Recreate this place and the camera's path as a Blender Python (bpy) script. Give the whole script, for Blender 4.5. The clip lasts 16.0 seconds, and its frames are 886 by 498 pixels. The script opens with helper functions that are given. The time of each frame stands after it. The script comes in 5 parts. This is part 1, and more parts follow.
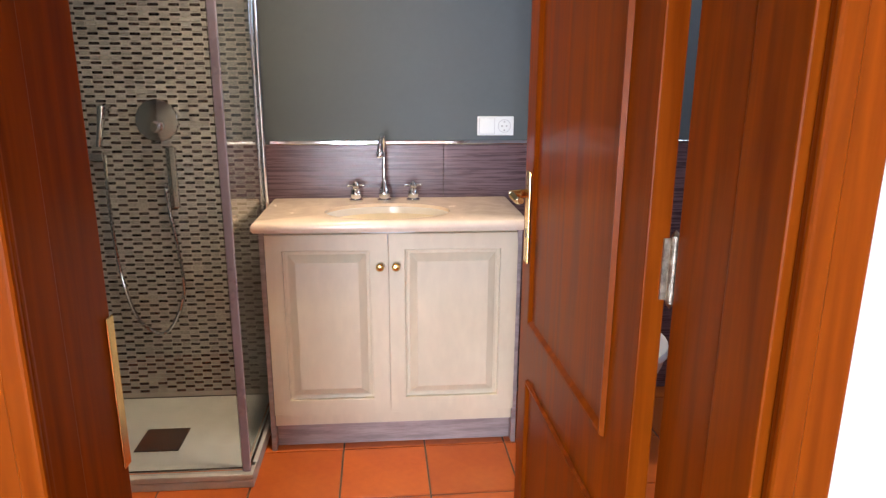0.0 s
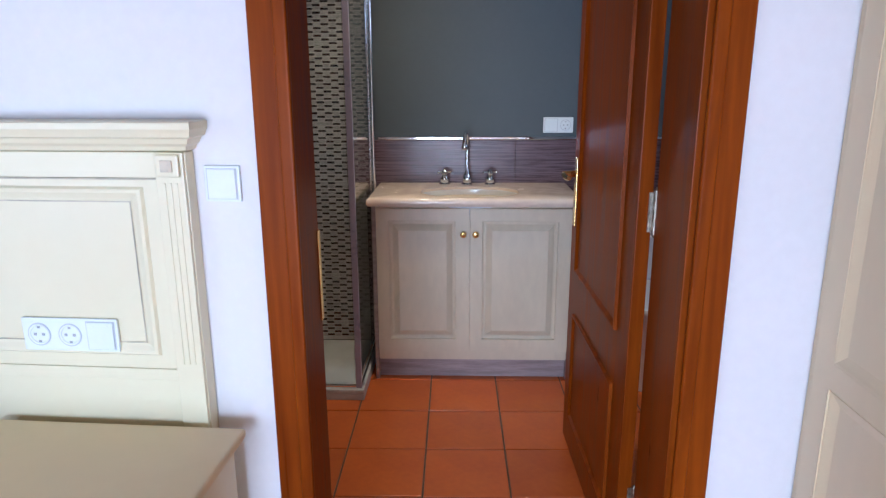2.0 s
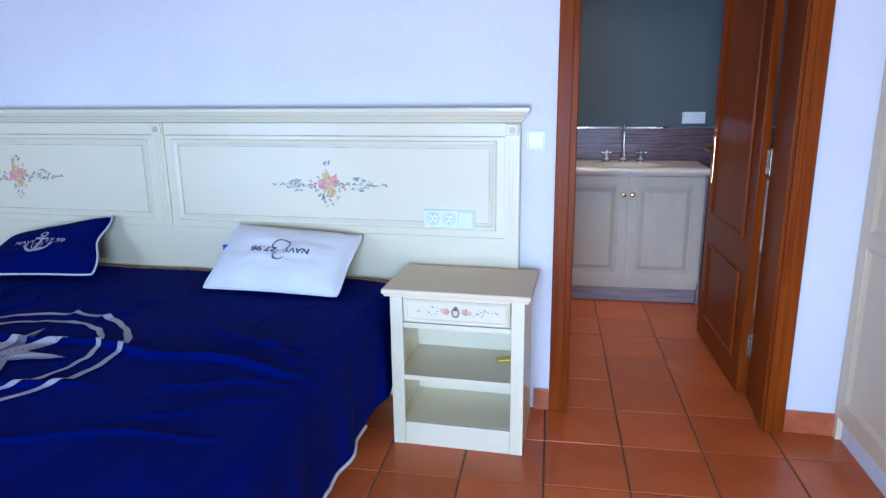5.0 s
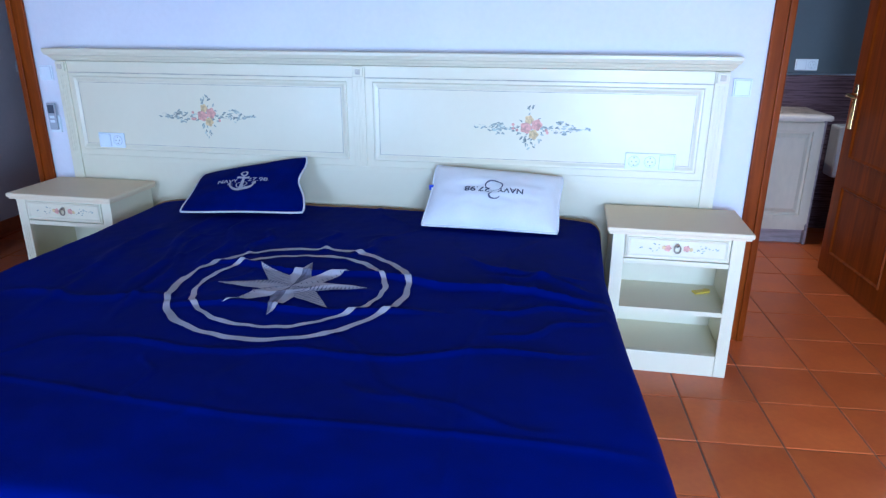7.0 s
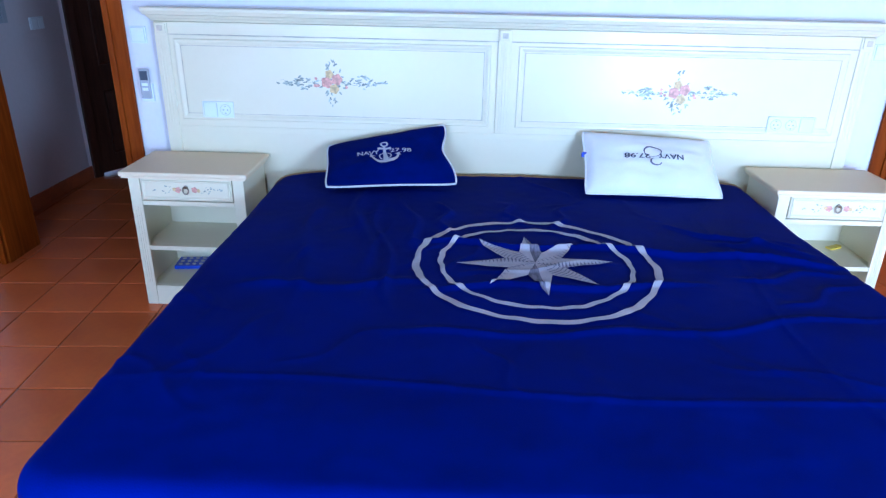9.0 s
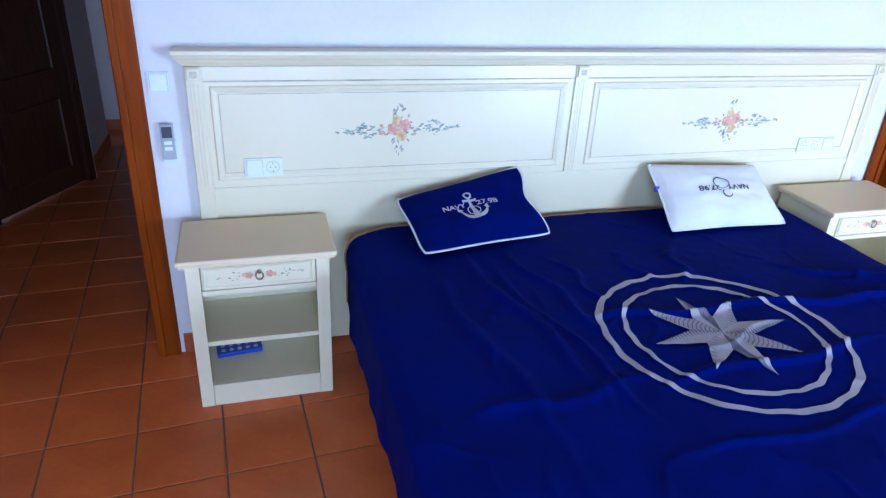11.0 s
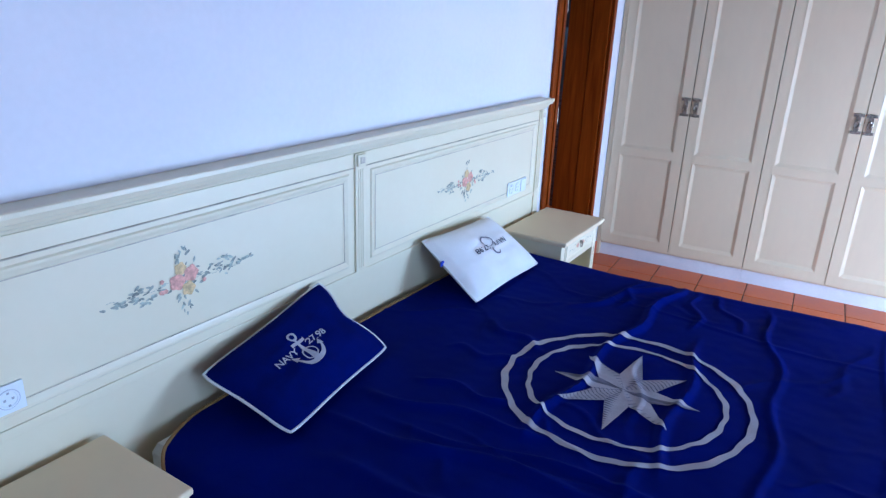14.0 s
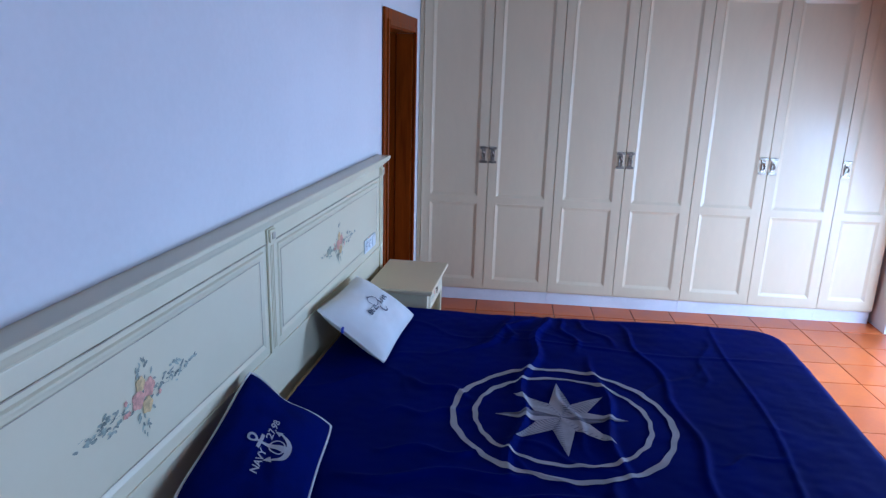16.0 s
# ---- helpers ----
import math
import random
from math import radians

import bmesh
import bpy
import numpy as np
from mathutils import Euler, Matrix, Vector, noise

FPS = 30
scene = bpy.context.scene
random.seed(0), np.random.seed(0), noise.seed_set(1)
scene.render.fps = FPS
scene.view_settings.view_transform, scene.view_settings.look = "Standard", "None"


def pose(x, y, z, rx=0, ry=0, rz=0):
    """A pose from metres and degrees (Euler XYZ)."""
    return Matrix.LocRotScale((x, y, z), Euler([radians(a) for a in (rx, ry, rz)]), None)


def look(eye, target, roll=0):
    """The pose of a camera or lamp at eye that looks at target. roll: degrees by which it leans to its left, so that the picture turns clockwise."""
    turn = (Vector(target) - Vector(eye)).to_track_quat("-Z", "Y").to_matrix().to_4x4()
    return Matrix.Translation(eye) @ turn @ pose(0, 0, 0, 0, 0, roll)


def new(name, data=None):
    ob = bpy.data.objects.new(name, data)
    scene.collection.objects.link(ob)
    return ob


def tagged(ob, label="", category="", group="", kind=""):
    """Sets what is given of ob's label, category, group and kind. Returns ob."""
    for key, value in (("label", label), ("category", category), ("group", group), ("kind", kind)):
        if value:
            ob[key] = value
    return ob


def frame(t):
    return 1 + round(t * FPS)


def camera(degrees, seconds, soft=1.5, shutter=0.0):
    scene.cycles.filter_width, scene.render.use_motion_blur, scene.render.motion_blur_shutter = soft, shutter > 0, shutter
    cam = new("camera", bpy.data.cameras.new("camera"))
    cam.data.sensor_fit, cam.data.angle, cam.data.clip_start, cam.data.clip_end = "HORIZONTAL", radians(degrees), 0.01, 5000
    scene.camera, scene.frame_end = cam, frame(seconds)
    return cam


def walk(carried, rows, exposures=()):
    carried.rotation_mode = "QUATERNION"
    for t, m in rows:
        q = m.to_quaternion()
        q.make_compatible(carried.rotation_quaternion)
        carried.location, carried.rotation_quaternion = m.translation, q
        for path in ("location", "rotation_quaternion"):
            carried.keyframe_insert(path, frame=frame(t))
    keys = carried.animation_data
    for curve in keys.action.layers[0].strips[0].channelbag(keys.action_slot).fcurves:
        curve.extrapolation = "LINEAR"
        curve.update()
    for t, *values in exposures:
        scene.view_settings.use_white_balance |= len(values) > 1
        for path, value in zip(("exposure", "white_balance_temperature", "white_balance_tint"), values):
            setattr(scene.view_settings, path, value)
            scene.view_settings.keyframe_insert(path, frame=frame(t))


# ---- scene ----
cam = camera(67.3, 16.0, soft=1.3)
PATH = [
    (0, (2.3, -0.678, 1.372), (2.364, 1.257, 0.869), 0.3),
    (0.5, (2.293, -0.83, 1.385), (2.333, 1.106, 0.884), 0.3),
    (1, (2.297, -0.986, 1.391), (2.288, 0.95, 0.89), 0.0),
    (1.5, (2.312, -1.162, 1.401), (2.236, 0.773, 0.901), -0.2),
    (2, (2.299, -1.348, 1.405), (2.142, 0.583, 0.908), -0.2),
    (2.5, (2.251, -1.559, 1.409), (2.027, 0.367, 0.917), 0.2),
    (3, (2.213, -1.789, 1.426), (1.91, 0.125, 0.932), 0.1),
    (3.2, (2.244, -1.909, 1.45), (1.885, -0.006, 0.952), -0.4),
    (5.3, (1.845, -2.847, 1.418), (1.411, -0.955, 0.936), -0.6),
    (5.5, (1.757, -2.901, 1.441), (1.333, -1.013, 0.933), -0.3),
    (6, (1.523, -3.014, 1.454), (1.12, -1.135, 0.899), -0.1),
    (6.5, (1.277, -3.087, 1.453), (0.897, -1.217, 0.855), 0.0),
    (7, (1.003, -3.143, 1.468), (0.654, -1.285, 0.816), 0.2),
    (7.5, (0.744, -3.186, 1.463), (0.432, -1.332, 0.779), 0.3),
    (8, (0.437, -3.231, 1.51), (0.199, -1.388, 0.771), 0.5),
    (8.5, (0.149, -3.243, 1.508), (-0.007, -1.398, 0.751), 0.8),
    (9, (-0.174, -3.21, 1.507), (-0.219, -1.367, 0.732), 1.2),
    (9.2, (-0.297, -3.186, 1.515), (-0.296, -1.347, 0.729), 1.3),
    (11.3, (-1.46, -2.577, 1.781), (-0.873, -0.876, 0.908), 3.2),
    (11.5, (-1.49, -2.511, 1.779), (-0.868, -0.815, 0.92), 3.1),
    (12, (-1.564, -2.342, 1.814), (-0.828, -0.686, 0.969), 2.7),
    (12.5, (-1.665, -2.151, 1.819), (-0.731, -0.578, 1.009), 2.6),
    (13, (-1.772, -1.929, 1.814), (-0.582, -0.518, 1.043), 3.1),
    (13.5, (-1.837, -1.786, 1.786), (-0.44, -0.546, 1.072), 2.8),
    (14, (-1.913, -1.647, 1.785), (-0.322, -0.643, 1.106), 2.2),
    (14.5, (-1.98, -1.496, 1.792), (-0.253, -0.731, 1.135), 2.2),
    (15, (-2.061, -1.32, 1.8), (-0.24, -0.772, 1.18), 1.9),
    (15.5, (-2.116, -1.171, 1.812), (-0.246, -0.762, 1.233), 1.6),
    (16, (-2.19, -1.013, 1.829), (-0.281, -0.721, 1.308), 1.7),
]
walk(cam, [(t, look(e, g, r)) for t, e, g, r in PATH],
     exposures=[(0.0, 1.22, 6800, 18), (0.5, 0.92, 6600, 18), (1.0, 0.72, 6350, 17), (2.0, 0.30, 5600, 14), (3.0, 0.3, 5350, 13), (5.5, 0.15, 4800, 12), (7.0, 0.22, 4700, 11), (8.5, 0.48, 4600, 11), (9.0, 0.62, 4600, 11),
                (11.5, 0.55, 5000, 12), (12.5, 0.5, 4950, 12), (14.0, 0.22, 4750, 12), (16.0, -0.4, 4650, 12)])

# ---- world and light ----
world = bpy.data.worlds.new("sky")
scene.world = world
world.use_nodes = True
wn = world.node_tree.nodes
sky = wn.new("ShaderNodeTexSky")
sky.sky_type = "NISHITA"
sky.sun_disc = False
sky.sun_elevation = radians(50)
sky.sun_rotation = radians(0)
wn["Background"].inputs["Strength"].default_value = 0.1
world.node_tree.links.new(sky.outputs[0], wn["Background"].inputs["Color"])

sun = new("sun", bpy.data.lights.new("sun", "SUN"))
sun.data.energy, sun.data.angle, sun.data.color = 3.0, radians(0.5), (1.0, 0.95, 0.88)
sun.matrix_world = look((0, 20, 24), (0, 0, 0))


def area(name, m, w, h, watts, color):
    ob = new(name, bpy.data.lights.new(name, "AREA"))
    ob.data.shape, ob.data.size, ob.data.size_y = "RECTANGLE", w, h
    ob.data.energy, ob.data.color = watts, color
    ob.matrix_world = m
    return ob


SOUTH = -4.0
DAY = (0.70, 0.84, 1.0)
area("balcony_daylight", look((-1.25, SOUTH + 0.08, 1.05), (-1.1, -2.0, 0.0)), 1.30, 1.80, 48, DAY)
area("terrace_daylight", look((1.68, SOUTH + 0.08, 0.82), (1.62, -2.0, -0.05)), 1.15, 1.45, 122, DAY)
# fill lamp added before the windowless side wall to brighten shower and vanity
area("bathroom_fill_light", look((3.96, 1.0, 1.75), (1.9, 1.35, 0.2)), 0.7, 0.8, 7.5, DAY)
spot_lamp = area("bathroom_spotlight", look((1.94, 1.28, 2.485), (1.94, 1.281, 0.0)), 0.10, 0.10, 5.5, (1.0, 0.78, 0.50))
spot_lamp.data.spread = radians(115)


# ---- materials ----
def mat(name, color, rough=0.5, metal=0.0, var=0.12, scale=6.0, fine=60.0, bump=0.05, stretch=(1, 1, 1), coat=0.0, spec=0.5,
        island=0.0, piece=0.0, second=None, ramp=(0.35, 0.65), dist=0.0, sheen=0.0, rvar=0.12):
    """A procedural surface: colour varied at two scales, fine relief and uneven gloss."""
    m = bpy.data.materials.new(name)
    m.use_nodes = True
    nt = m.node_tree
    n, l = nt.nodes, nt.links
    p = n["Principled BSDF"]
    tc = n.new("ShaderNodeTexCoord")
    mp = n.new("ShaderNodeMapping")
    mp.inputs["Scale"].default_value = stretch
    l.new(tc.outputs["Object"], mp.inputs["Vector"])
    big = n.new("ShaderNodeTexNoise")
    big.inputs["Scale"].default_value, big.inputs["Detail"].default_value, big.inputs["Distortion"].default_value = scale, 4, dist
    small = n.new("ShaderNodeTexNoise")
    small.inputs["Scale"].default_value, small.inputs["Detail"].default_value = fine, 5
    for t in (big, small):
        l.new(mp.outputs[0], t.inputs["Vector"])
    cr = n.new("ShaderNodeValToRGB")
    c2 = second or tuple(c * (1 - 2 * var) for c in color)
    cr.color_ramp.elements[0].position, cr.color_ramp.elements[1].position = ramp
    cr.color_ramp.elements[0].color, cr.color_ramp.elements[1].color = (*c2, 1), (*color, 1)
    mixv = n.new("ShaderNodeMath")
    mixv.operation = "MULTIPLY_ADD"
    l.new(small.outputs["Fac"], mixv.inputs[0])
    mixv.inputs[1].default_value, mixv.inputs[2].default_value = 0.4, -0.2
    addv = n.new("ShaderNodeMath")
    l.new(big.outputs["Fac"], addv.inputs[0])
    l.new(mixv.outputs[0], addv.inputs[1])
    l.new(addv.outputs[0], cr.inputs["Fac"])
    out = cr.outputs["Color"]
    if island or piece:
        hs = n.new("ShaderNodeHueSaturation")
        mr = n.new("ShaderNodeMapRange")
        amount = island or piece
        mr.inputs["To Min"].default_value, mr.inputs["To Max"].default_value = 1 - amount, 1 + amount
        if island:
            src = n.new("ShaderNodeNewGeometry").outputs["Random Per Island"]
        else:
            src = n.new("ShaderNodeObjectInfo").outputs["Random"]
        l.new(src, mr.inputs["Value"])
        l.new(mr.outputs[0], hs.inputs["Value"])
        l.new(out, hs.inputs["Color"])
        out = hs.outputs["Color"]
    l.new(out, p.inputs["Base Color"])
    rr = n.new("ShaderNodeMapRange")
    rr.inputs["To Min"].default_value, rr.inputs["To Max"].default_value = max(0.02, rough - rvar), min(1, rough + rvar)
    l.new(addv.outputs[0], rr.inputs["Value"])
    l.new(rr.outputs[0], p.inputs["Roughness"])
    p.inputs["Metallic"].default_value = metal
    p.inputs["Specular IOR Level"].default_value = spec
    p.inputs["Coat Weight"].default_value = coat
    p.inputs["Coat Roughness"].default_value = 0.12
    if sheen:
        p.inputs["Sheen Weight"].default_value, p.inputs["Sheen Roughness"].default_value = sheen, 0.4
    if bump:
        b = n.new("ShaderNodeBump")
        b.inputs["Strength"].default_value, b.inputs["Distance"].default_value = bump, 0.01
        l.new(addv.outputs[0], b.inputs["Height"])
        l.new(b.outputs[0], p.inputs["Normal"])
    return m


def glass(name, color=(0.9, 0.96, 0.95), rough=0.0):
    m = bpy.data.materials.new(name)
    m.use_nodes = True
    nt = m.node_tree
    p = nt.nodes["Principled BSDF"]
    p.inputs["Base Color"].default_value = (*color, 1)
    p.inputs["Roughness"].default_value = rough
    p.inputs["Transmission Weight"].default_value = 1.0
    p.inputs["IOR"].default_value = 1.45
    return m


M_WALL = mat("white_plaster", (0.80, 0.80, 0.82), 0.75, var=0.03, scale=1.5, fine=40, bump=0.06)
# white plaster greyed down: the hall's dimness is put into the colour
M_HALLSHADE = mat("shade_tinted_plaster", (0.66, 0.60, 0.60), 0.8, var=0.04, scale=1.5, fine=40, bump=0.06)
M_CEIL = mat("ceiling_paint", (0.80, 0.80, 0.79), 0.85, var=0.03, scale=2, bump=0.03)
M_BEAM = mat("stained_ceiling_boards", (0.25, 0.125, 0.055), 0.6, var=0.2, scale=3, fine=25, bump=0.05, stretch=(0.6, 8, 1))
M_BATHWALL = mat("grey_green_paint", (0.084, 0.106, 0.116), 0.6, var=0.05, scale=2, fine=50, bump=0.05)
M_WENGE = mat("plum_brown_tile", (0.17, 0.10, 0.115), 0.28, var=0.2, scale=5, fine=20, bump=0.04, stretch=(0.6, 1, 22), second=(0.075, 0.045, 0.055), piece=0.10)
M_CHROME = mat("chrome", (0.75, 0.77, 0.80), 0.10, 1.0, var=0.03, bump=0.0, rvar=0.05)
M_BRASS = mat("polished_brass", (0.83, 0.58, 0.22), 0.20, 1.0, var=0.08, bump=0.01)
M_PEWTER = mat("aged_pewter", (0.48, 0.42, 0.33), 0.38, 1.0, var=0.25, scale=60, fine=300, bump=0.25)
M_TERRA = mat("terracotta_tile", (0.60, 0.148, 0.027), 0.36, var=0.1, scale=5, fine=38, bump=0.04, piece=0.13, coat=0.10, spec=0.35, second=(0.46, 0.093, 0.020), ramp=(0.2, 0.8))
M_TERRA_JOIN = mat("terracotta_tile_far", (0.60, 0.148, 0.027), 0.36, var=0.1, scale=5, fine=38, bump=0.04, island=0.13, coat=0.10, spec=0.35, second=(0.46, 0.093, 0.020), ramp=(0.2, 0.8))
M_GROUT = mat("dark_grout", (0.17, 0.115, 0.085), 0.9, var=0.15, scale=8, bump=0.15)
M_SKIRT = mat("terracotta_skirting", (0.50, 0.13, 0.042), 0.4, var=0.15, scale=9, bump=0.05)
M_WOOD = mat("varnished_pine", (0.275, 0.056, 0.002), 0.34, var=0.3, scale=3, fine=16, bump=0.03, stretch=(5, 5, 0.32), coat=0.0, spec=0.08, second=(0.135, 0.022, 0.001), dist=1.6, ramp=(0.25, 0.75))
M_DARKWOOD = mat("dark_brown_door", (0.060, 0.022, 0.012), 0.35, var=0.25, scale=5, fine=26, bump=0.04, stretch=(9, 9, 0.7))
M_CREAM = mat("cream_lacquer", (0.79, 0.735, 0.525), 0.36, var=0.03, scale=3, fine=30, bump=0.012, second=(0.76, 0.695, 0.48), ramp=(0.2, 0.8), coat=0.12, rvar=0.05)
M_CREAMTOP = mat("cream_lacquer_top", (0.82, 0.69, 0.46), 0.55, var=0.03, scale=3, fine=30, bump=0.012, ramp=(0.2, 0.8), rvar=0.05)
M_WARD = mat("ivory_wardrobe_lacquer", (0.745, 0.62, 0.40), 0.40, var=0.025, scale=2.5, fine=30, bump=0.02, stretch=(1, 1, 0.3), coat=0.1)
M_GLAZE = mat("antique_glaze_line", (0.63, 0.56, 0.42), 0.5, var=0.2, scale=12, bump=0.03)
M_PLINTH = mat("white_plinth", (0.78, 0.78, 0.78), 0.5, var=0.04, bump=0.02)
M_VAN = mat("cream_vanity_paint", (0.70, 0.61, 0.45), 0.38, var=0.06, scale=4, fine=40, bump=0.03, stretch=(1, 1, 0.4))
M_VANWASH = mat("lilac_washed_wood", (0.42, 0.33, 0.32), 0.5, var=0.18, scale=5, fine=40, bump=0.05, stretch=(0.7, 1, 8))
M_MARBLE = mat("cream_marble", (0.84, 0.71, 0.58), 0.22, var=0.1, scale=7, fine=30, bump=0.0, dist=1.5, coat=0.4, second=(0.77, 0.65, 0.53))
M_CERAMIC = mat("white_ceramic", (0.80, 0.80, 0.80), 0.10, var=0.01, bump=0.0, coat=0.5)
M_TRAY = mat("stone_shower_tray", (0.55, 0.56, 0.54), 0.45, var=0.06, scale=14, bump=0.1)
M_GLASS = glass("shower_glass")
M_SEAL = mat("lilac_grey_seal", (0.36, 0.35, 0.46), 0.3, var=0.05, bump=0.0)
M_PANE = glass("window_glass", (0.97, 0.98, 0.98))
M_MOSLIGHT = mat("grey_glass_mosaic", (0.47, 0.44, 0.41), 0.2, var=0.08, scale=30, bump=0.0, island=0.16, coat=0.3)
M_MOSDARK = mat("dark_brown_glass_mosaic", (0.035, 0.022, 0.018), 0.12, var=0.1, scale=30, bump=0.0, island=0.5, coat=0.4)
M_MOSGROUT = mat("mosaic_grout", (0.60, 0.55, 0.50), 0.8, var=0.1, bump=0.1)
M_QUILT = mat("navy_quilt_fabric", (0.0021, 0.0062, 0.150), 0.85, var=0.12, scale=5, fine=260, bump=0.16, spec=0.05, rvar=0.06)
M_NAVY = mat("navy_pillow_fabric", (0.0024, 0.0058, 0.115), 0.95, var=0.15, scale=8, fine=320, bump=0.12, spec=0.06, rvar=0.04)
M_PIPING = mat("white_piping", (0.70, 0.70, 0.74), 0.8, var=0.06, fine=200, bump=0.1)
M_PALE = mat("pale_lilac_applique", (0.46, 0.45, 0.52), 0.85, var=0.12, scale=9, fine=220, bump=0.12)
M_GREYST = mat("grey_hatched_applique", (0.20, 0.20, 0.29), 0.85, var=0.3, scale=40, fine=200, bump=0.12, stretch=(3, 0.4, 1))
M_WHITEFAB = mat("white_cotton", (0.88, 0.89, 0.90), 0.85, var=0.04, scale=6, fine=240, bump=0.1, sheen=0.15)
M_INK = mat("dark_navy_print", (0.05, 0.058, 0.105), 0.85, var=0.2, scale=30, fine=200, bump=0.05)
M_MATTRESS = mat("white_mattress_ticking", (0.74, 0.74, 0.75), 0.85, var=0.05, scale=8, fine=180, bump=0.1)
M_PLASTIC = mat("white_plastic", (0.80, 0.86, 0.88), 0.3, var=0.02, bump=0.0)
M_PLASTICGREY = mat("grey_plastic", (0.40, 0.43, 0.46), 0.4, var=0.05, bump=0.0)
M_SOCKET = mat("pale_grey_plastic", (0.56, 0.60, 0.65), 0.4, var=0.03, bump=0.0)
M_SCREEN = mat("dark_lcd", (0.07, 0.09, 0.12), 0.15, var=0.05, bump=0.0)
M_BLACK = mat("black_plastic", (0.02, 0.02, 0.02), 0.4, var=0.05, bump=0.0)
M_LEAF = mat("painted_leaf_green", (0.40, 0.44, 0.35), 0.5, var=0.2, scale=60, bump=0.0, island=0.35)
M_PINK = mat("painted_rose_pink", (0.78, 0.40, 0.30), 0.5, var=0.2, scale=70, bump=0.0, island=0.15)
M_YELLOW = mat("painted_rose_yellow", (0.78, 0.57, 0.26), 0.5, var=0.2, scale=70, bump=0.0, island=0.12)
M_HEM = mat("mustard_brown_hem", (0.26, 0.15, 0.055), 0.85, var=0.15, fine=200, bump=0.1)
# dark brown that paints the shade between the wardrobe doors
M_GAP = mat("painted_gap_shade", (0.16, 0.12, 0.085), 0.7, var=0.1, bump=0.0)
M_BLUE = mat("bright_blue_card", (0.02, 0.05, 0.50), 0.4, var=0.1, bump=0.0)
M_YELLOWP = mat("yellow_plastic", (0.75, 0.55, 0.05), 0.4, var=0.1, bump=0.0)
M_SHUTTER = mat("terrace_stone", (0.45, 0.42, 0.38), 0.8, var=0.1, bump=0.1)


M_BULB = bpy.data.materials.new("lit_bulb")
M_BULB.use_nodes = True
M_BULB.node_tree.nodes["Principled BSDF"].inputs["Emission Color"].default_value = (1.0, 0.85, 0.62, 1)
M_BULB.node_tree.nodes["Principled BSDF"].inputs["Emission Strength"].default_value = 12.0


# ---- mesh helpers ----
def part(name, bm, material, parent=None, label="", smooth=False, shadow=True):
    me = bpy.data.meshes.new(name)
    bmesh.ops.recalc_face_normals(bm, faces=bm.faces[:])
    bm.to_mesh(me)
    bm.free()
    for mm in (material if isinstance(material, (list, tuple)) else [material]):
        me.materials.append(mm)
    if smooth:
        me.polygons.foreach_set("use_smooth", [True] * len(me.polygons))
        try:
            me.set_sharp_from_angle(angle=radians(40))
        except AttributeError:
            pass
    ob = new(name, me)
    if parent:
        ob.parent = parent
    if label:
        ob["label"] = label
    if not shadow:
        ob.visible_shadow = False
    return ob


def thing(name, m, label, category, group="", kind=""):
    ob = new(name)
    ob.empty_display_size = 0.1
    ob.matrix_world = m
    return tagged(ob, label, category, group, kind)


def box(bm, x0, x1, y0, y1, z0, z1, bevel=0.0, seg=2):
    r = bmesh.ops.create_cube(bm, size=1.0)
    vs = r["verts"]
    for v in vs:
        v.co = Vector((x0 + (v.co.x + 0.5) * (x1 - x0), y0 + (v.co.y + 0.5) * (y1 - y0), z0 + (v.co.z + 0.5) * (z1 - z0)))
    if bevel:
        es = list({e for v in vs for e in v.link_edges})
        bmesh.ops.bevel(bm, geom=es, offset=bevel, segments=seg, affect="EDGES", profile=0.6)
    return bm


def boxes(*items, bevel=0.0):
    bm = bmesh.new()
    for it in items:
        box(bm, *it, bevel=bevel)
    return bm


def lathe(bm, profile, n=24, at=(0, 0, 0), axis="z", caps=True):
    """Turn (radius, height) pairs about an axis."""
    rings = []
    for r, h in profile:
        ring = []
        for i in range(n):
            a = 2 * math.pi * i / n
            c, s = r * math.cos(a), r * math.sin(a)
            co = {"z": (c, s, h), "y": (c, h, s), "x": (h, c, s)}[axis]
            ring.append(bm.verts.new(Vector(co) + Vector(at)))
        rings.append(ring)
    for a, b in zip(rings, rings[1:]):
        for i in range(n):
            bm.faces.new((a[i], a[(i + 1) % n], b[(i + 1) % n], b[i]))
    for ring in (rings[0], rings[-1]):
        if caps and profile[rings.index(ring)][0] > 1e-5:
            bm.faces.new(ring)
    return bm


def tube(bm, pts, r, n=10):
    """A round rod along points."""
    pts = [Vector(p) for p in pts]
    rings = []
    up = Vector((0.13, 0.31, 0.94)).normalized()
    for i, p in enumerate(pts):
        d = (pts[min(i + 1, len(pts) - 1)] - pts[max(i - 1, 0)]).normalized()
        a = d.cross(up)
        if a.length < 0.1:
            a = d.cross(Vector((1, 0, 0)))
        a.normalize()
        b = d.cross(a).normalized()
        rr = r[i] if isinstance(r, (list, tuple)) else r
        rings.append([bm.verts.new(p + rr * (math.cos(2 * math.pi * k / n) * a + math.sin(2 * math.pi * k / n) * b)) for k in range(n)])
    for q, w in zip(rings, rings[1:]):
        for k in range(n):
            bm.faces.new((q[k], q[(k + 1) % n], w[(k + 1) % n], w[k]))
    bm.faces.new(rings[0])
    bm.faces.new(rings[-1])
    return bm


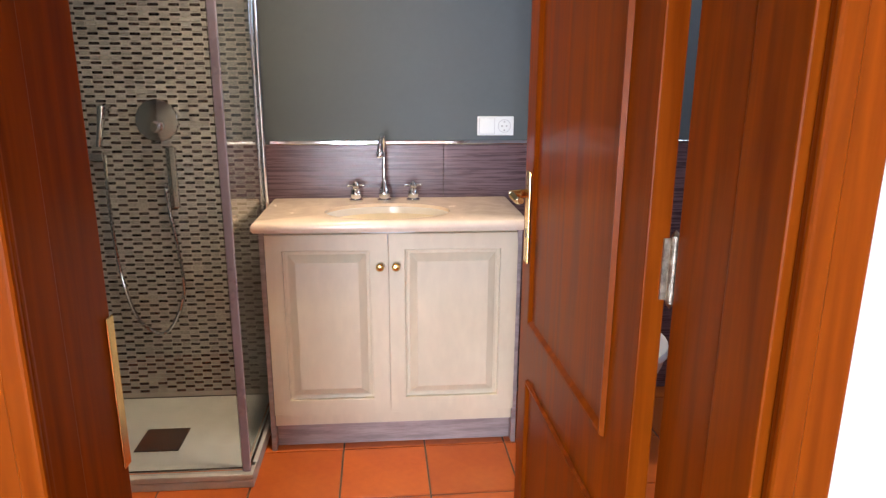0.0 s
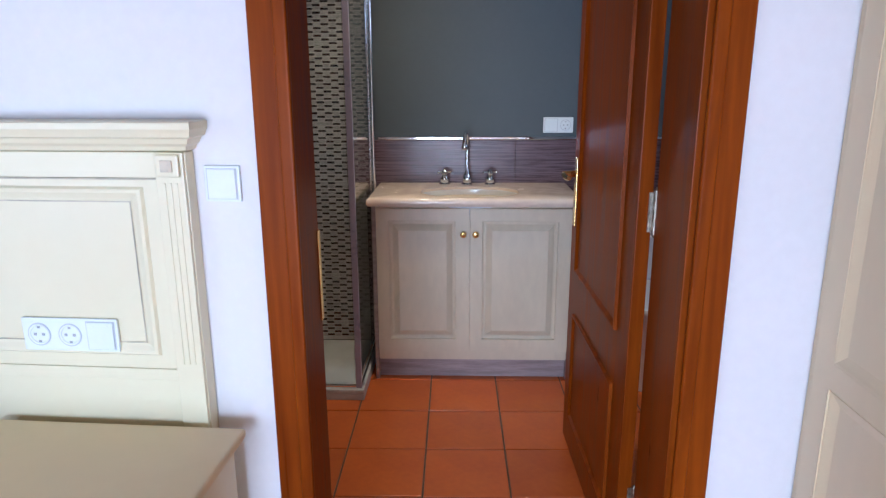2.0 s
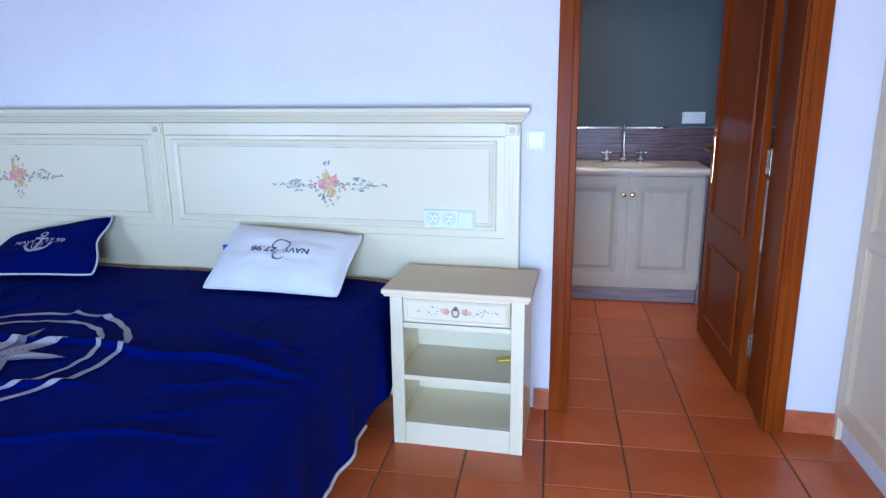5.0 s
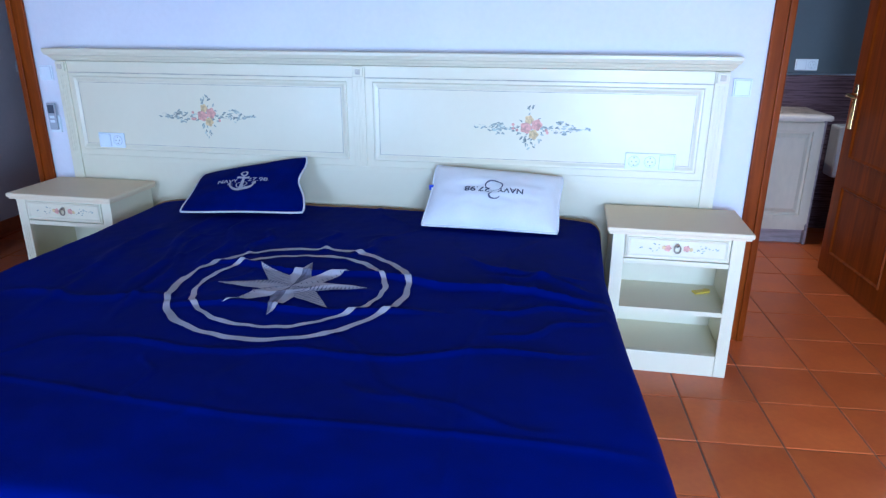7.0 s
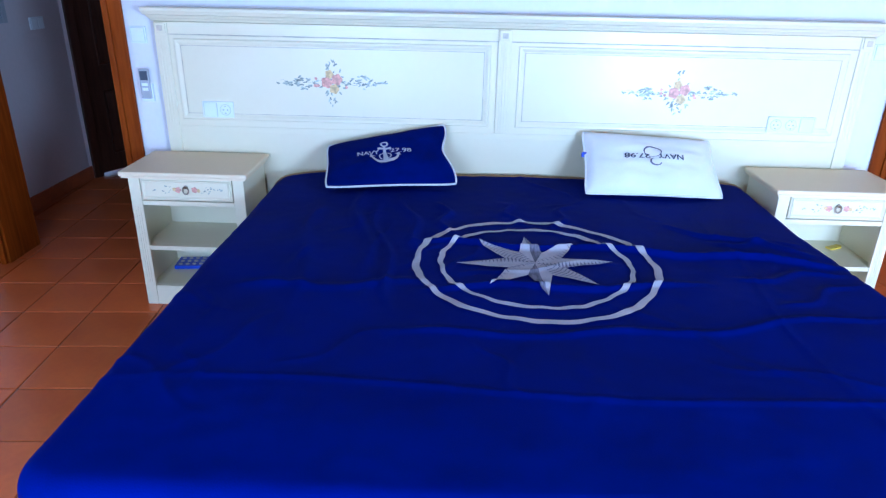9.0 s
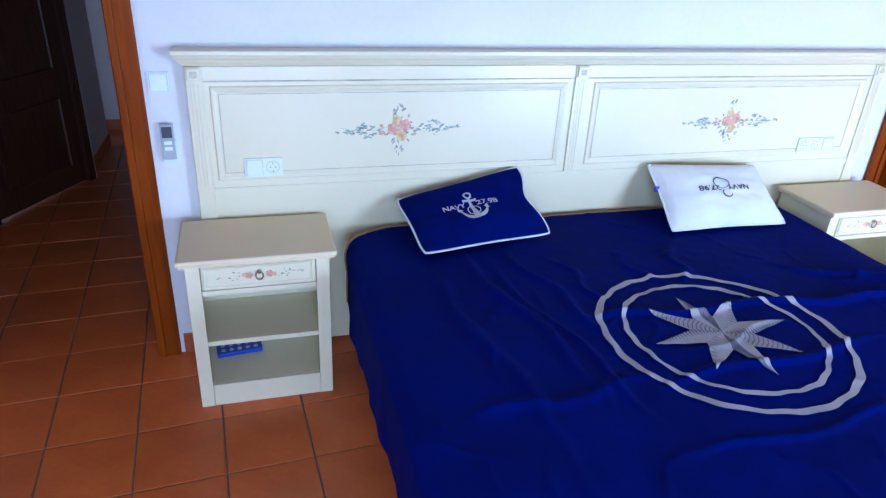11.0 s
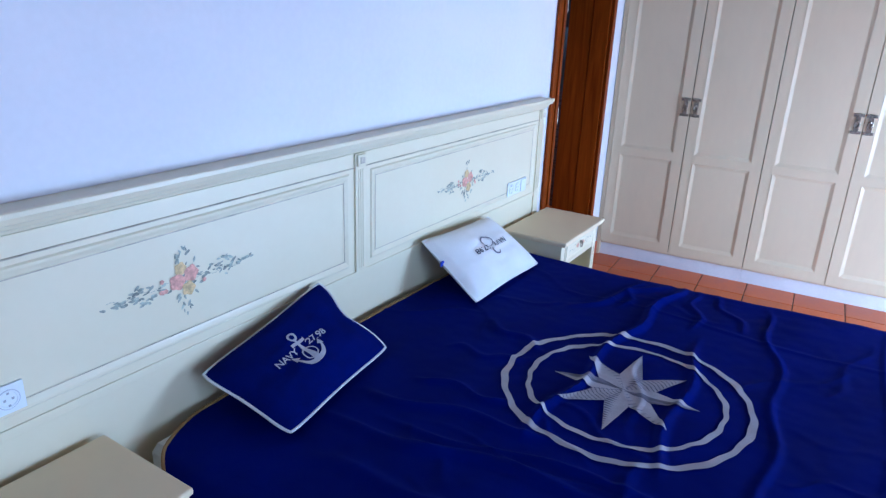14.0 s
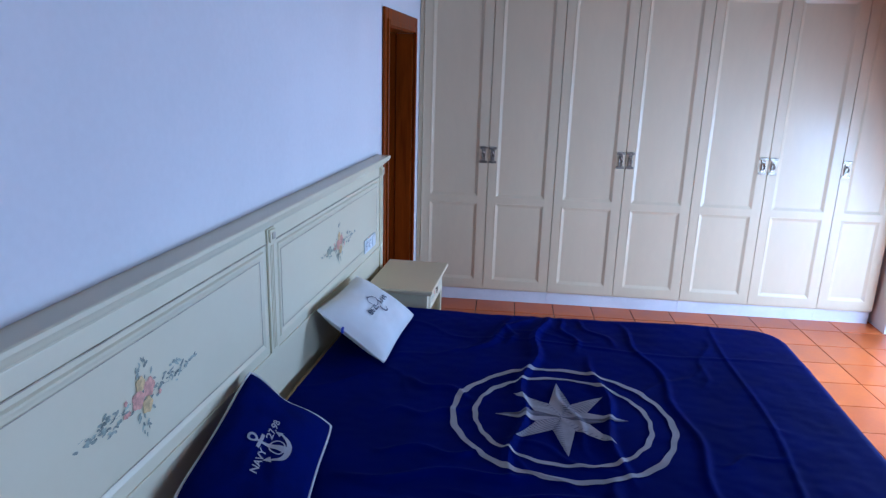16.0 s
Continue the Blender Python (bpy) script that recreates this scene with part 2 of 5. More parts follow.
def smooth_path(pts, steps=8):
    """Catmull-Rom through points."""
    pts = [Vector(p) for p in pts]
    q = [2 * pts[0] - pts[1], *pts, 2 * pts[-1] - pts[-2]]
    out = []
    for i in range(1, len(q) - 2):
        for k in range(steps):
            t = k / steps
            out.append(0.5 * (2 * q[i] + (q[i + 1] - q[i - 1]) * t + (2 * q[i - 1] - 5 * q[i] + 4 * q[i + 1] - q[i + 2]) * t * t
                              + (3 * q[i] - q[i - 1] - 3 * q[i + 1] + q[i + 2]) * t ** 3))
    return out + [pts[-1]]


def door_frame_mesh(xs, zs, holes, y0, y1):
    """A door of stiles and rails in one mesh that looks to -y: cells between the lines xs and zs, sunk through where holes names them."""
    bm = bmesh.new()
    front = [[bm.verts.new((x, y0, z)) for x in xs] for z in zs]
    back = [[bm.verts.new((x, y1, z)) for x in xs] for z in zs]
    nx, nz = len(xs) - 1, len(zs) - 1

    def solid(i, j):
        return 0 <= i < nx and 0 <= j < nz and (i, j) not in holes
    for j in range(nz):
        for i in range(nx):
            bm.faces.new((back[j][i], back[j][i + 1], back[j + 1][i + 1], back[j + 1][i]))
            if solid(i, j):
                bm.faces.new((front[j][i], front[j][i + 1], front[j + 1][i + 1], front[j + 1][i]))
    for j in range(nz):
        for i in range(nx + 1):
            if solid(i - 1, j) != solid(i, j):
                bm.faces.new((front[j][i], front[j + 1][i], back[j + 1][i], back[j][i]))
    for j in range(nz + 1):
        for i in range(nx):
            if solid(i, j - 1) != solid(i, j):
                bm.faces.new((front[j][i], front[j][i + 1], back[j][i + 1], back[j][i]))
    bm.normal_update()
    sharp = [e for e in bm.edges if all(abs(v.co.y - y0) < 1e-6 for v in e.verts) and any(abs(f.normal.y) < 0.5 for f in e.link_faces)]
    bmesh.ops.bevel(bm, geom=sharp, offset=0.003, segments=2, affect="EDGES", profile=0.6)
    return bm


def frame_panel(bm, x0, x1, z0, z1, y, ridge=0.012, w=0.03, raised=0.0):
    """A moulded rectangle on a face that looks to -y: four mitred rails, each a ridge of three facets, and a raised field."""
    def ring(d, off):
        return [bm.verts.new((x, y - off, z)) for x, z in ((x0 + d, z0 + d), (x1 - d, z0 + d), (x1 - d, z1 - d), (x0 + d, z1 - d))]
    steps = [(0, 0.0), (w * 0.18, ridge), (w * 0.45, ridge * 0.9), (w * 0.8, ridge * 0.15), (w, -0.001)]
    if raised:
        steps += [(w + 0.008, -0.001), (w + 0.035, raised)]
    rs = [ring(*s) for s in steps]
    for a, b in zip(rs, rs[1:]):
        for i in range(4):
            bm.faces.new((a[i], a[(i + 1) % 4], b[(i + 1) % 4], b[i]))
    bm.faces.new(rs[-1])
    return bm


# ---- structure ----
H = 2.65
BACK = 2.03
TH = 0.20
BM = pose(2.19, 1.60, 0, 0, 0, 2.9) @ pose(-2.19, -1.60, 0)   # the bathroom lies a little askew
L0, L1 = -2.60, -1.828      # hall opening
R0, R1 = 1.852, 2.700       # bathroom opening
DOOR = 2.09


def wall(name, items, m, label):
    return tagged(part(name, boxes(*items), m), label, "wall", kind="structure")


wall("wall_north", [(-3.2, L0, 0, TH, 0, H), (L0, L1, 0, TH, DOOR, H), (L1, R0, 0, TH, 0, H), (R0, R1, 0, TH, DOOR, H), (R1, 4.12, 0, TH, 0, H)],
     M_WALL, "white plastered wall behind the bed with two door openings")
wall("wall_west", [(-3.2, -3.05, SOUTH - 0.2, 0, 0, H)], M_WALL, "plain white plastered side wall")
wall("wall_east", [(3.85, 4.0, SOUTH - 0.2, 0, 0, H)], M_WALL, "plain white wall behind the wardrobe")
wall("wall_south", [(-3.05, -2.45, SOUTH - 0.2, SOUTH, 0, H), (-2.45, -0.55, SOUTH - 0.2, SOUTH, 2.15, H), (-0.55, 1.15, SOUTH - 0.2, SOUTH, 0, H),
                    (1.15, 2.45, SOUTH - 0.2, SOUTH, 2.15, H), (2.45, 3.85, SOUTH - 0.2, SOUTH, 0, H)],
     M_WALL, "white plastered wall with balcony door and window openings")
wall("wall_pier", [(2.955, 3.85, SOUTH, -3.60, 0, H)], M_WALL, "white plastered pier beside the wardrobe")
wall("wall_bathroom_back", [(0.70, 4.2, BACK, BACK + 0.15, 0, 2.5)], M_BATHWALL, "grey-green painted bathroom wall above plum tiles").matrix_world = BM
wall("wall_bathroom_left", [(0.73, 0.85, TH, BACK + 0.05, 0, 2.5)], M_BATHWALL, "grey-green painted bathroom wall beside the shower")
wall("wall_bathroom_right", [(4.0, 4.12, TH, BACK + 0.2, 0, 2.5)], M_BATHWALL, "grey-green painted bathroom side wall")
DA = pose(-2.90, 1.62, 0, 0, 0, 62.8)   # the hall's oblique corner, from its near end
# hall walls: their shade is partly in the greyed plaster colour
wall("wall_hall_left", [(-3.2, -2.95, TH, 1.60, 0, 2.5)], M_HALLSHADE, "white plastered hall wall with a light switch")
wall("wall_hall_corner", [(-0.105, 0.90, 0.004, 0.10, 2.075, 2.5), (-0.105, -0.075, 0.004, 0.10, 0, 2.075), (0.872, 0.90, 0.004, 0.10, 0, 2.075)], M_HALLSHADE, "oblique white plastered corner above the dark door").matrix_world = DA
wall("wall_hall_far", [(-3.2, -2.53, 2.40, 3.24, 0, 2.5)], M_HALLSHADE, "shaded white plastered wall past the dark door")
wall("wall_hall_right", [(-1.55, -1.40, TH, 3.78, 0, 2.5)], M_HALLSHADE, "white plastered hall wall in shade")
wall("wall_hall_end", [(-3.2, -1.55, 3.66, 3.78, 0, 2.5)], M_HALLSHADE, "white plastered end wall of the hall")
tagged(part("ceiling", boxes((-3.2, 4.12, SOUTH - 0.2, TH, H, H + 0.12)), M_BEAM), "plain brown-stained wooden bedroom ceiling", "ceiling", kind="structure")
tagged(part("ceiling_bathroom", boxes((0.73, 4.12, TH, BACK + 0.35, 2.5, 2.62)), M_CEIL), "white painted bathroom ceiling", "ceiling", kind="structure")
# hall ceiling, out of view; given the brown boards to dim the hall
tagged(part("ceiling_hall", boxes((-3.2, -1.40, TH, 4.05, 2.5, 2.62)), M_BEAM), "plain brown-stained wooden hall ceiling", "ceiling", kind="structure")
tagged(part("ground", boxes((-40, 40, -40, 40, -0.4, -0.12)), M_SHUTTER), "pale stone terrace and ground outside", "ground", kind="structure")


def skirting(name, items):
    bm = bmesh.new()
    for it in items:
        box(bm, *it, bevel=0.003)
    tagged(part(name, bm, M_SKIRT), "terracotta tile skirting along the wall foot", "skirting", kind="structure")


skirting("baseboard_bedroom", [(2.772, 2.962, -0.012, 0, 0, 0.098), (1.74, 1.806, -0.012, 0, 0, 0.098), (L1 + 0.092, -1.62, -0.012, 0, 0, 0.098)])
skirting("baseboard_hall", [(-2.95, -2.938, TH, 1.56, 0, 0.095), (-3.1, -1.563, 3.648, 3.66, 0, 0.095), (-1.562, -1.55, TH, 3.66, 0, 0.095), (-2.53, -2.518, 2.402, 3.24, 0, 0.095)])


def door_surround(name, left, right, label):
    """Lining boards through the wall and moulded casings. left, right: casing's outer and inner edge, the lining's face, and where the lining ends."""
    t = thing(name, pose(0, 0, 0), label, "door frame", kind="structure")
    for (outer, inner, face, end), s in ((left, 1), (right, -1)):
        bm = bmesh.new()
        a, b = sorted((face - s * 0.020, face))
        box(bm, a, b, -0.004, end * 0.40, 0, DOOR - 0.022, bevel=0.003)
        c, d = sorted((face - s * 0.020, face - s * 0.004))
        box(bm, c, d, end * 0.40 + 0.003, end, 0, DOOR - 0.016, bevel=0.003)
        part("lining_board", bm, M_WOOD, t)
        bm = bmesh.new()
        a, b = sorted((outer, inner))
        box(bm, a, b, -0.020, -0.0045, 0, DOOR + 0.085, bevel=0.006, seg=3)
        a, b = sorted((inner - s * 0.026, inner + s * 0.003))
        box(bm, a, b, -0.031, -0.018, 0, DOOR + 0.02, bevel=0.006, seg=3)
        part("casing", bm, M_WOOD, t)
    x0, x1 = left[2], right[2]
    part("head_lining", boxes((x0, x1, -0.004, left[3], DOOR - 0.020, DOOR), bevel=0.003), M_WOOD, t)
    part("head_casing", boxes((left[1] + 0.001, right[1] - 0.001, -0.021, -0.0045, DOOR - 0.012, DOOR + 0.085), (left[1] + 0.004, right[1] - 0.004, -0.031, -0.019, DOOR - 0.015, DOOR + 0.02), bevel=0.005), M_WOOD, t)
    return t


bath_surround = door_surround("door_frame_bathroom", (1.808, 1.888, 1.872, 0.205), (2.771, 2.697, 2.684, 0.288), "varnished orange-brown pine door frame with moulded casing")
hall_surround = door_surround("door_frame_hall", (-2.68, -2.592, -2.58, 0.27), (-1.752, -1.838, -1.848, 0.205), "varnished orange-brown pine frame of the hall doorway")
part("strike_plate", boxes((1.8690, 1.8722, 0.186, 0.2062, 0.82, 1.05), bevel=0.001), M_BRASS, bath_surround, "worn brass strike plate")


def panelled_leaf(name, m, w, h, th, mtl, label, panels):
    """A door leaf from its hinge edge at x=0 to x=w; both faces carry moulded panels."""
    t = thing(name, m, label, "door", kind="structure")
    bm = boxes((0, w, -th / 2, th / 2, 0.008, h), bevel=0.003)
    part("leaf", bm, mtl, t)
    for z0, z1 in panels:
        for s in (1, -1):
            bm = bmesh.new()
            frame_panel(bm, 0.115, w - 0.115, z0, z1, -th / 2 - 0.0005, ridge=0.009, w=0.021)
            if s < 0:
                bmesh.ops.rotate(bm, verts=bm.verts[:], cent=(w / 2, 0, 0), matrix=Matrix.Rotation(math.pi, 3, "Z"))
            part("door_panel", bm, mtl, t)
    return t


LEAF_A, LEAF_B = Vector((2.668, 0.316)), Vector((2.603, 1.125))
lv = LEAF_B - LEAF_A
leaf = panelled_leaf("door_bathroom", pose(LEAF_A.x, LEAF_A.y, 0, 0, 0, math.degrees(math.atan2(lv.y, lv.x))), lv.length, 2.05, 0.038, M_WOOD,
                     "open varnished pine bathroom door with two moulded panels", [(0.14, 0.56), (0.72, 1.90)])
LW = lv.length


def lever_set(parent, x, z, s):
    """A long brass plate with a lever; s is the side of the leaf."""
    y = s * 0.0195
    a, b = sorted((y, y + s * 0.006))
    bm = boxes((x - 0.02, x + 0.02, a, b, z - 0.14, z + 0.11), bevel=0.0025)
    plate = part("handle_plate", bm, M_BRASS, parent, "polished brass handle plate")
    bm = bmesh.new()
    lathe(bm, [(0.012, 0), (0.012, 0.02 * s), (0.009, 0.05 * s)], 14, at=(x, y + s * 0.005, z + 0.05), axis="y")
    tube(bm, smooth_path([(x, y + s * 0.05, z + 0.05), (x - 0.04, y + s * 0.055, z + 0.052), (x - 0.085, y + s * 0.052, z + 0.047), (x - 0.115, y + s * 0.05, z + 0.052)]), 0.0085)
    part("door_handle", bm, M_BRASS, plate)
    part("keyhole", boxes((x - 0.004, x + 0.004, y + s * 0.004, y + s * 0.0068, z - 0.07, z - 0.045)), M_BLACK, plate)


lever_set(leaf, LW - 0.055, 1.02, 1)
lever_set(leaf, LW - 0.055, 1.02, -1)
for z in (0.25, 1.08, 1.85):
    bm = bmesh.new()
    lathe(bm, [(0.0, -0.065), (0.004, -0.06), (0.007, -0.055), (0.007, 0.055), (0.004, 0.06), (0.0, 0.065)], 12, at=(-0.008, -0.024, z))
    box(bm, -0.004, -0.0005, -0.0185, -0.008, z - 0.05, z + 0.05)
    part("hinge", bm, M_PEWTER, leaf, "worn metal butt hinge")

panelled_leaf("door_hall_room", DA @ pose(0, 0.022, 0.010), 0.80, 2.04, 0.038, M_DARKWOOD, "closed dark brown panelled door in the hall", [(0.14, 0.62), (0.80, 1.90)])
hs = thing("door_frame_hall_room", DA, "dark brown wooden frame of the hall door", "door frame", kind="structure")
part("casing", boxes((-0.074, -0.003, -0.016, 0.060, 0, 2.12), bevel=0.004), M_DARKWOOD, hs)
part("casing", boxes((0.803, 0.870, -0.016, 0.060, 0, 2.12), bevel=0.004), M_DARKWOOD, hs)
part("casing", boxes((-0.002, 0.802, -0.015, 0.060, 2.053, 2.12), bevel=0.004), M_DARKWOOD, hs)


def window(name, x0, x1, z0, z1, label, leaves=2):
    t = thing(name, pose(0, SOUTH - 0.1, 0), label, "window", kind="structure")
    part("window_frame", boxes((x0, x0 + 0.05, -0.03, 0.03, z0, z1), (x1 - 0.05, x1, -0.03, 0.03, z0, z1), (x0 + 0.05, x1 - 0.05, -0.03, 0.03, z1 - 0.05, z1), (x0 + 0.05, x1 - 0.05, -0.03, 0.03, z0, z0 + 0.05), bevel=0.003), M_WOOD, t)
    w = (x1 - x0 - 0.1) / leaves
    for i in range(leaves):
        a, b = x0 + 0.05 + i * w + 0.003, x0 + 0.05 + (i + 1) * w - 0.003
        part("sash", boxes((a, a + 0.06, -0.022, 0.022, z0 + 0.053, z1 - 0.053), (b - 0.06, b, -0.022, 0.022, z0 + 0.053, z1 - 0.053),
                           (a + 0.06, b - 0.06, -0.022, 0.022, z1 - 0.113, z1 - 0.053), (a + 0.06, b - 0.06, -0.022, 0.022, z0 + 0.053, z0 + 0.113), bevel=0.003), M_WOOD, t)
        part("pane", boxes((a + 0.058, b - 0.058, -0.003, 0.003, z0 + 0.111, z1 - 0.111)), M_PANE, t, shadow=False)
    return t


window("window_1", -2.45, -0.55, 0.0, 2.15, "double glazed wooden balcony door letting in daylight")
window("window_2", 1.15, 2.45, 0.0, 2.15, "double wooden terrace door letting in daylight")

# ---- bathroom ----
wt = thing("wall_tiling", BM @ pose(0, BACK, 0), "glossy plum-brown striped wall tiles up to waist height", "wall tiles", kind="structure")
part("grout", boxes((1.69, 3.9, -0.006, -0.0005, 0, 1.105)), M_GROUT, wt)
for row in range(3):
    x = 1.692
    first = 0.72 if row % 2 == 0 else 0.36
    while x < 3.88:
        x1 = min(x + first, 3.9)
        part("wall_tile", boxes((x + 0.001, x1 - 0.001, -0.011, -0.005, row * 0.3685 + 0.001, row * 0.3685 + 0.3665), bevel=0.001), M_WENGE, wt)
        x, first = x1, 0.72
wt2 = thing("wall_tiling_side", pose(4.0, 0, 0), "glossy plum-brown striped tiles on the side wall", "wall tiles", kind="structure")
for row in range(3):
    for i in range(3):
        part("wall_tile", boxes((-0.011, -0.001, 0.28 + i * 0.66, 0.28 + i * 0.66 + 0.658, row * 0.3685 + 0.001, row * 0.3685 + 0.3665), bevel=0.001), M_WENGE, wt2)
tagged(part("chrome_trim", boxes((1.72, 3.9, BACK - 0.014, BACK - 0.0005, 1.106, 1.121), bevel=0.003), M_CHROME), "thin polished chrome tile trim on the wall", "trim", kind="structure").matrix_world = BM

# mosaic of the shower wall
ms = thing("mosaic_wall", BM @ pose(0, BACK, 0), "grey and dark brown glass mosaic on the shower wall", "mosaic tiles", kind="structure")
part("mosaic_backing", boxes((0.80, 1.690, -0.006, -0.0005, 0.03, 2.49)), M_MOSGROUT, ms)


def mosaic(material, dark):
    rng = random.Random(5)
    verts, faces = [], []
    ph, pd, pl = 0.0176, 0.0430, 0.0330
    for r in range(int(2.42 / ph)):
        z0 = 0.05 + r * ph
        x0 = 0.81 - (r % 2) * (pd + pl) / 2 - rng.uniform(0, 0.002)
        for c in range(26):
            pw = pd if c % 2 == 0 else pl
            x0 += 0 if c == 0 else (pl if c % 2 == 0 else pd)
            is_dark = (c % 2 == 0) and rng.random() > 0.04
            if is_dark != dark or x0 < 0.80 or x0 + pw > 1.690:
                continue
            g = 0.0022 if not dark else 0.004
            a, b, lo, hi = x0 + g * 0.5, x0 + pw - g * 0.5, z0 + (0.0032 if dark else g * 0.5), z0 + ph - (0.0032 if dark else g * 0.5)
            yo, yi = -0.0055, -0.0095
            k = len(verts)
            e = 0.0012
            verts += [(a, yo, lo), (b, yo, lo), (b, yo, hi), (a, yo, hi), (a + e, yi, lo + e), (b - e, yi, lo + e), (b - e, yi, hi - e), (a + e, yi, hi - e)]
            faces += [(k + 4, k + 5, k + 6, k + 7)] + [(k + i, k + (i + 1) % 4, k + 4 + (i + 1) % 4, k + 4 + i) for i in range(4)]
    me = bpy.data.meshes.new("mosaic_piece")
    me.from_pydata(verts, [], faces)
    me.materials.append(material)
    ob = new("mosaic_piece", me)
    ob.parent = ms
    ob["kind"] = "stuff"
    return ob


mosaic(M_MOSLIGHT, False)["label"] = "grey glass mosaic pieces"
mosaic(M_MOSDARK, True)["label"] = "dark brown glass mosaic pieces"

tray = thing("shower_tray", BM @ pose(0, 0, 0), "low pale stone shower tray with dark drain cover", "shower tray")
bm = boxes((0.86, 1.710, 1.372, BACK - 0.012, 0.0, 0.030), bevel=0.006)
part("tray_base", bm, M_TRAY, tray)
part("tray_rim", boxes((0.86, 1.710, 1.372, 1.455, 0.031, 0.052), (1.660, 1.710, 1.4225, BACK - 0.012, 0.031, 0.052), bevel=0.005), M_TRAY, tray)
part("drain_cover", boxes((1.24, 1.40, 1.58, 1.74, 0.0305, 0.036), bevel=0.002), M_BLACK, tray, "dark square drain cover")

enc = thing("shower_enclosure", BM @ pose(0, 0, 0), "clear glass shower enclosure with chrome wall profile", "shower screen")
part("glass_side", boxes((1.687, 1.695, 1.404, BACK - 0.035, 0.066, 2.02)), M_GLASS, enc, shadow=False)
part("glass_door", boxes((0.875, 1.670, 1.392, 1.400, 0.066, 2.02)), M_GLASS, enc, shadow=False)
part("wall_profile", boxes((1.673, 1.709, BACK - 0.045, BACK - 0.013, 0.053, 2.03), bevel=0.004), M_CHROME, enc, "polished chrome wall profile")
# round ribs added to the profile to catch bright highlight streaks
for x in (1.680, 1.702):
    part("highlight_rib", lathe(bmesh.new(), [(0.0095, 0.053), (0.0095, 2.03)], 16, at=(x, BACK - 0.052, 0)), M_CHROME, enc, smooth=True)
part("corner_seal", boxes((1.673, 1.699, 1.387, 1.403, 0.053, 2.02), bevel=0.004), M_SEAL, enc, "lilac-grey corner seal")
part("bottom_rail", boxes((0.875, 1.672, 1.388, 1.404, 0.0525, 0.0655), (1.683, 1.699, 1.404, BACK - 0.06, 0.0525, 0.0655), bevel=0.002), M_CHROME, enc)

sh = thing("shower_mixer", BM @ pose(1.30, BACK - 0.011, 1.20), "round chrome shower mixer with hand shower and hose", "shower")
bm = lathe(bmesh.new(), [(0.0, -0.018), (0.055, -0.018), (0.078, -0.012), (0.082, -0.004), (0.082, 0.0)], 36, axis="y")
part("mixer_plate", bm, M_CHROME, sh, smooth=True)
bm = lathe(bmesh.new(), [(0.022, 0), (0.022, -0.05), (0.017, -0.06), (0.0, -0.06)], 20, at=(0.005, -0.018, -0.02), axis="y")
part("mixer_knob", bm, M_CHROME, sh, smooth=True)
bm = boxes((0.036, 0.072, -0.062, -0.038, -0.335, -0.095), bevel=0.007)
tube(bm, [(0.054, 0.0, -0.112), (0.054, -0.04, -0.112)], 0.012)
part("hand_shower", bm, M_CHROME, sh, "slim rectangular chrome hand shower", smooth=True)
bm = tube(bmesh.new(), smooth_path([(0.018, -0.004, -0.245), (0.018, -0.035, -0.250), (0.024, -0.042, -0.33), (0.045, -0.045, -0.5), (0.048, -0.04, -0.70), (-0.04, -0.035, -0.86), (-0.14, -0.035, -0.80),
                                    (-0.19, -0.03, -0.62), (-0.205, -0.03, -0.35), (-0.20, -0.03, -0.13)], 8), 0.0075, 8)
part("hose", bm, M_CHROME, sh, "flexible chrome hose", smooth=True)
holder = thing("shower_holder", BM @ pose(1.105, BACK - 0.011, 1.125), "chrome wall bracket for a hand shower", "shower holder")
bm = lathe(bmesh.new(), [(0.02, 0.0), (0.02, -0.012), (0.012, -0.03), (0.012, -0.045), (0.0, -0.045)], 18, at=(0.01, 0, 0.12), axis="y")
part("bracket", bm, M_CHROME, holder, smooth=True)
bm = tube(bmesh.new(), [(0.01, -0.04, 0.13), (0.0, -0.05, 0.06), (-0.015, -0.045, -0.02)], [0.018, 0.013, 0.012])
part("holder_arm", bm, M_CHROME, holder, smooth=True)
part("hose_outlet", boxes((-0.10, -0.005, -0.045, 0.0, -0.075, -0.045), bevel=0.005), M_CHROME, holder)

# vanity
VX0, VX1, VY = 1.735, 2.660, 1.588
van = thing("vanity_unit", BM @ pose(0, 0, 0), "cream painted two-door vanity cabinet with lilac washed plinth", "vanity")
part("carcase", boxes((VX0 + 0.018, VX1 - 0.018, VY + 0.022, BACK - 0.013, 0.10, 0.852)), M_VAN, van)
part("side_panel", boxes((VX0, VX0 + 0.0175, VY + 0.012, BACK - 0.013, 0, 0.852), bevel=0.002), M_VANWASH, van)
part("side_panel", boxes((VX1 - 0.0175, VX1, VY + 0.012, BACK - 0.013, 0, 0.852), bevel=0.002), M_VANWASH, van)
part("plinth", boxes((VX0 + 0.018, VX1 - 0.018, VY + 0.052, VY + 0.07, 0, 0.148), bevel=0.002), M_VANWASH, van, "lilac-grey washed wood plinth")
MID = 2.180
